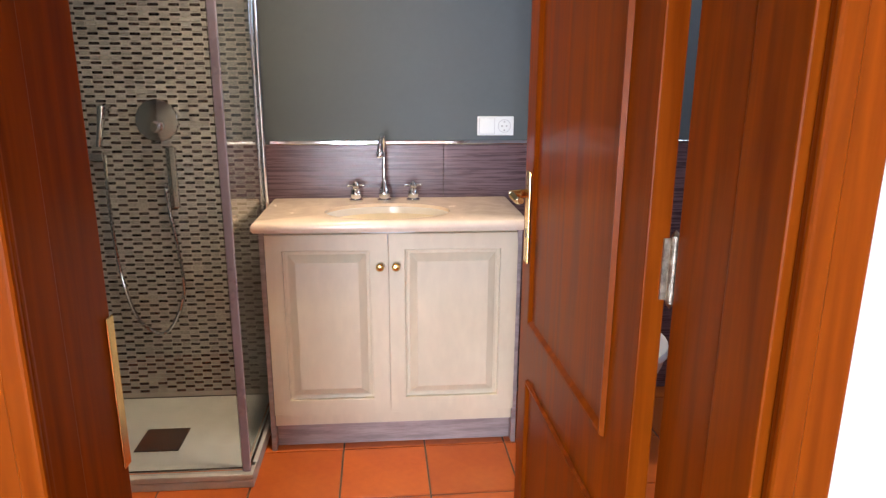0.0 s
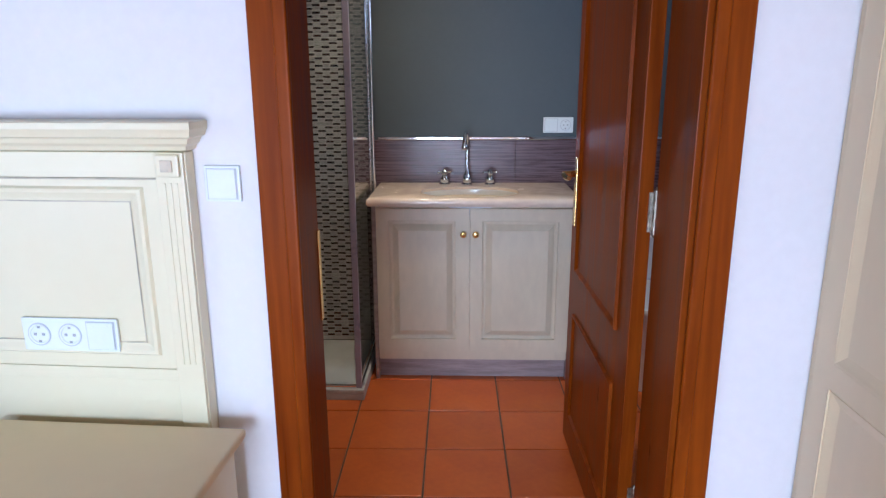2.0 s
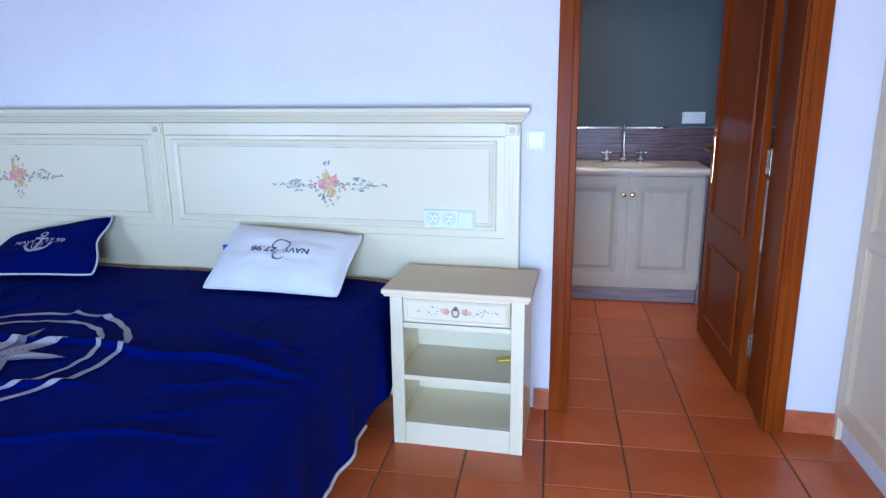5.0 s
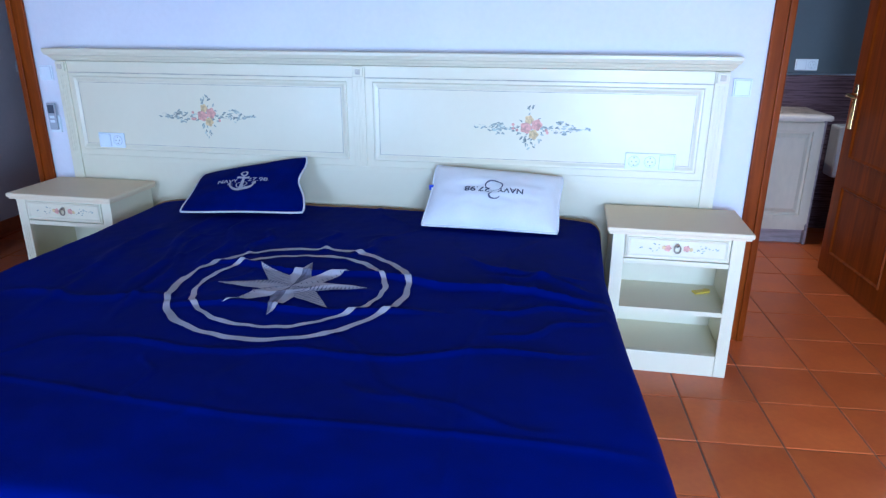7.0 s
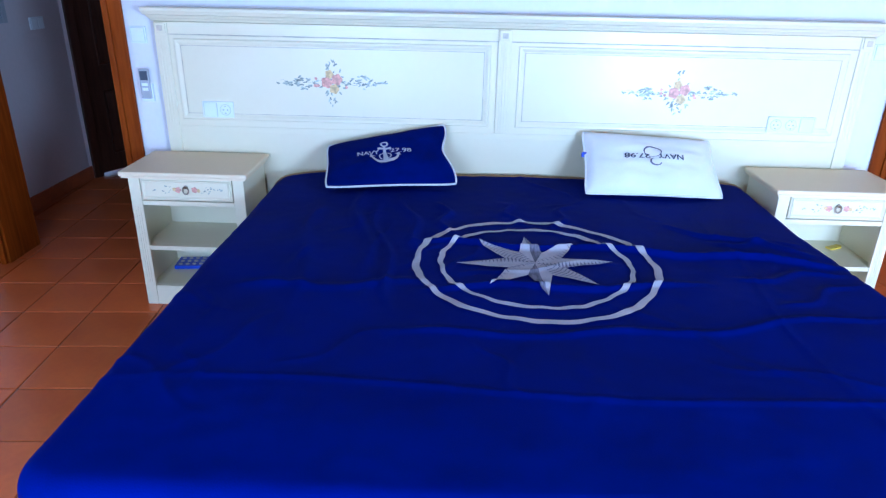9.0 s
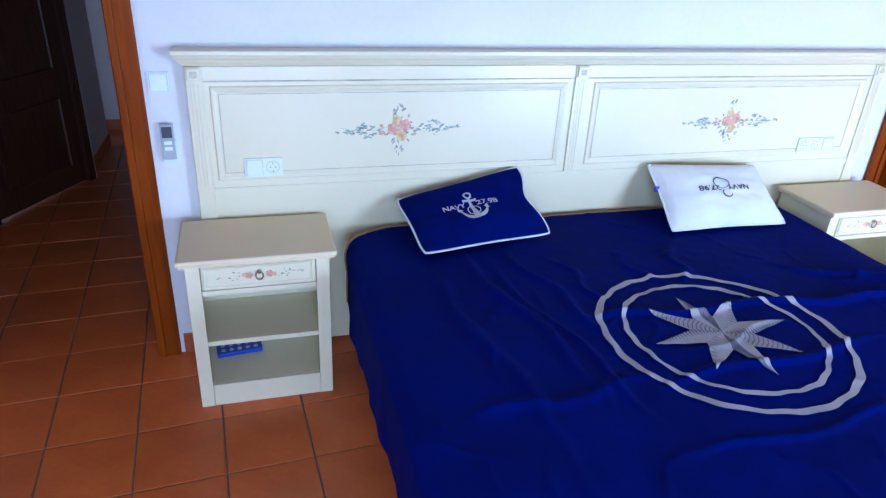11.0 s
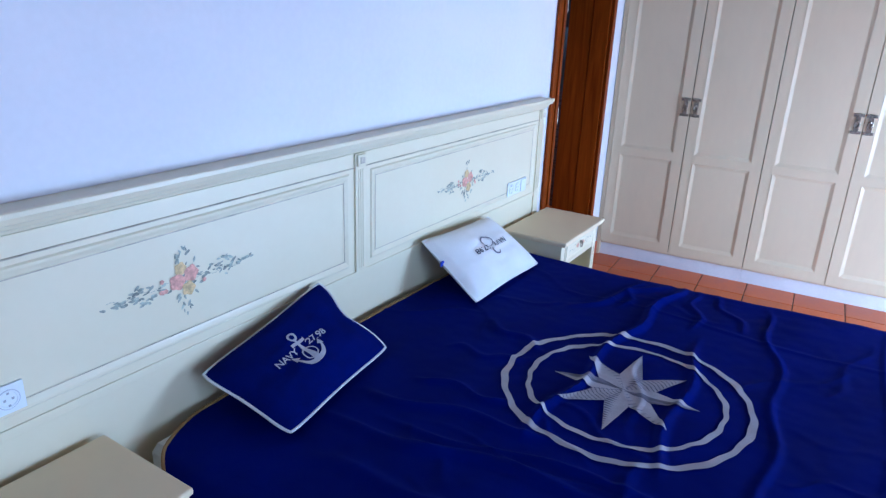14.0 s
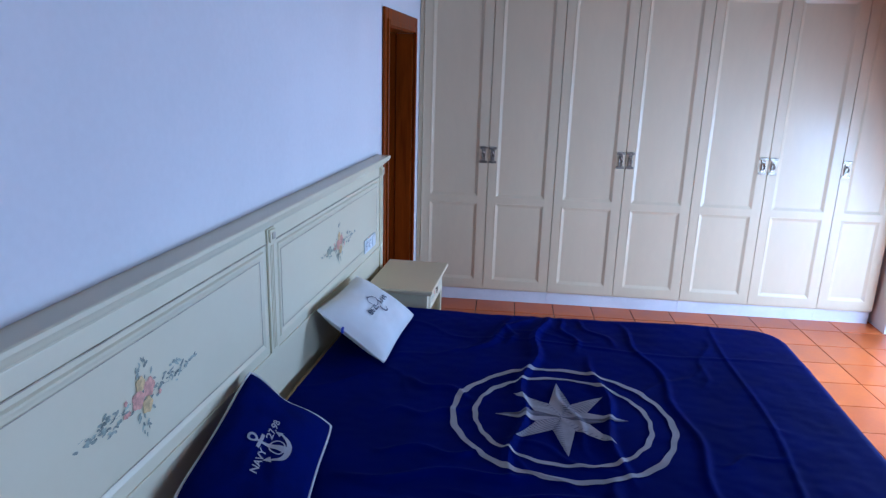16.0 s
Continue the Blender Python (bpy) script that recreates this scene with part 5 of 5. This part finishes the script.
def tile_mesh(name):
    bm = bmesh.new()
    h = (PITCH - JOINT) / 2
    box(bm, -h, h, -h, h, -0.012, 0.0)
    es = [e for e in bm.edges if all(v.co.z > -0.001 for v in e.verts)]
    bmesh.ops.bevel(bm, geom=es, offset=0.004, segments=2, affect="EDGES", profile=0.6)
    me = bpy.data.meshes.new(name)
    bm.to_mesh(me)
    bm.free()
    me.materials.append(M_TERRA)
    return me


tm = tile_mesh("floor_tile")
rng = random.Random(11)
rest_v, rest_f = [], []
ca, sa = math.cos(TA), math.sin(TA)
single = 0
for i in range(-22, 14):
    for j in range(-22, 14):
        u, v = U0 + (i + 0.5) * PITCH, V0 + (j + 0.5) * PITCH
        x, y = u * ca - v * sa, u * sa + v * ca
        if not (-3.25 < x < 4.15 and SOUTH - 0.15 < y < 4.1):
            continue
        if y > 0.25 and (-1.25 < x < 0.58 or (x > 0 and y > 2.5)):
            continue
        under_bed = BX0 + 0.25 < x < BX1 - 0.25 and -2.1 < y < -0.1
        shown = (not under_bed and SOUTH + 0.6 < y < 1.9 and -3.0 < x < 3.2 and not (y > 0.3 and -1.5 < x < 1.5) and not (abs(x) < 1.6 and y > -0.2))
        dz = rng.uniform(-0.0009, 0.0009)
        rz = TA + rng.uniform(-0.004, 0.004)
        if shown and single < 300:
            single += 1
            o = new("floor_tile", tm)
            o.parent = floor
            o.matrix_world = Matrix.Translation((x, y, dz)) @ Matrix.Rotation(rz, 4, "Z")
        else:
            k = len(rest_v)
            for q in tm.vertices:
                p = Matrix.Translation((x, y, dz)) @ Matrix.Rotation(rz, 4, "Z") @ q.co
                p.x, p.y = min(max(p.x, -3.19), 4.11), max(p.y, SOUTH - 0.19)
                if y > 0.25:
                    p.x, p.y = (min(p.x, -1.42), min(p.y, 4.04)) if x < 0 else (max(p.x, 0.75), min(p.y, 2.16))
                rest_v.append(tuple(p))
            rest_f += [tuple(k + w for w in f.vertices) for f in tm.polygons]
me = bpy.data.meshes.new("floor_tiles_far")
me.from_pydata(rest_v, [], rest_f)
me.materials.append(M_TERRA_JOIN)
far = new("floor_tiles_far", me)
far.parent = floor
far["kind"] = "stuff"
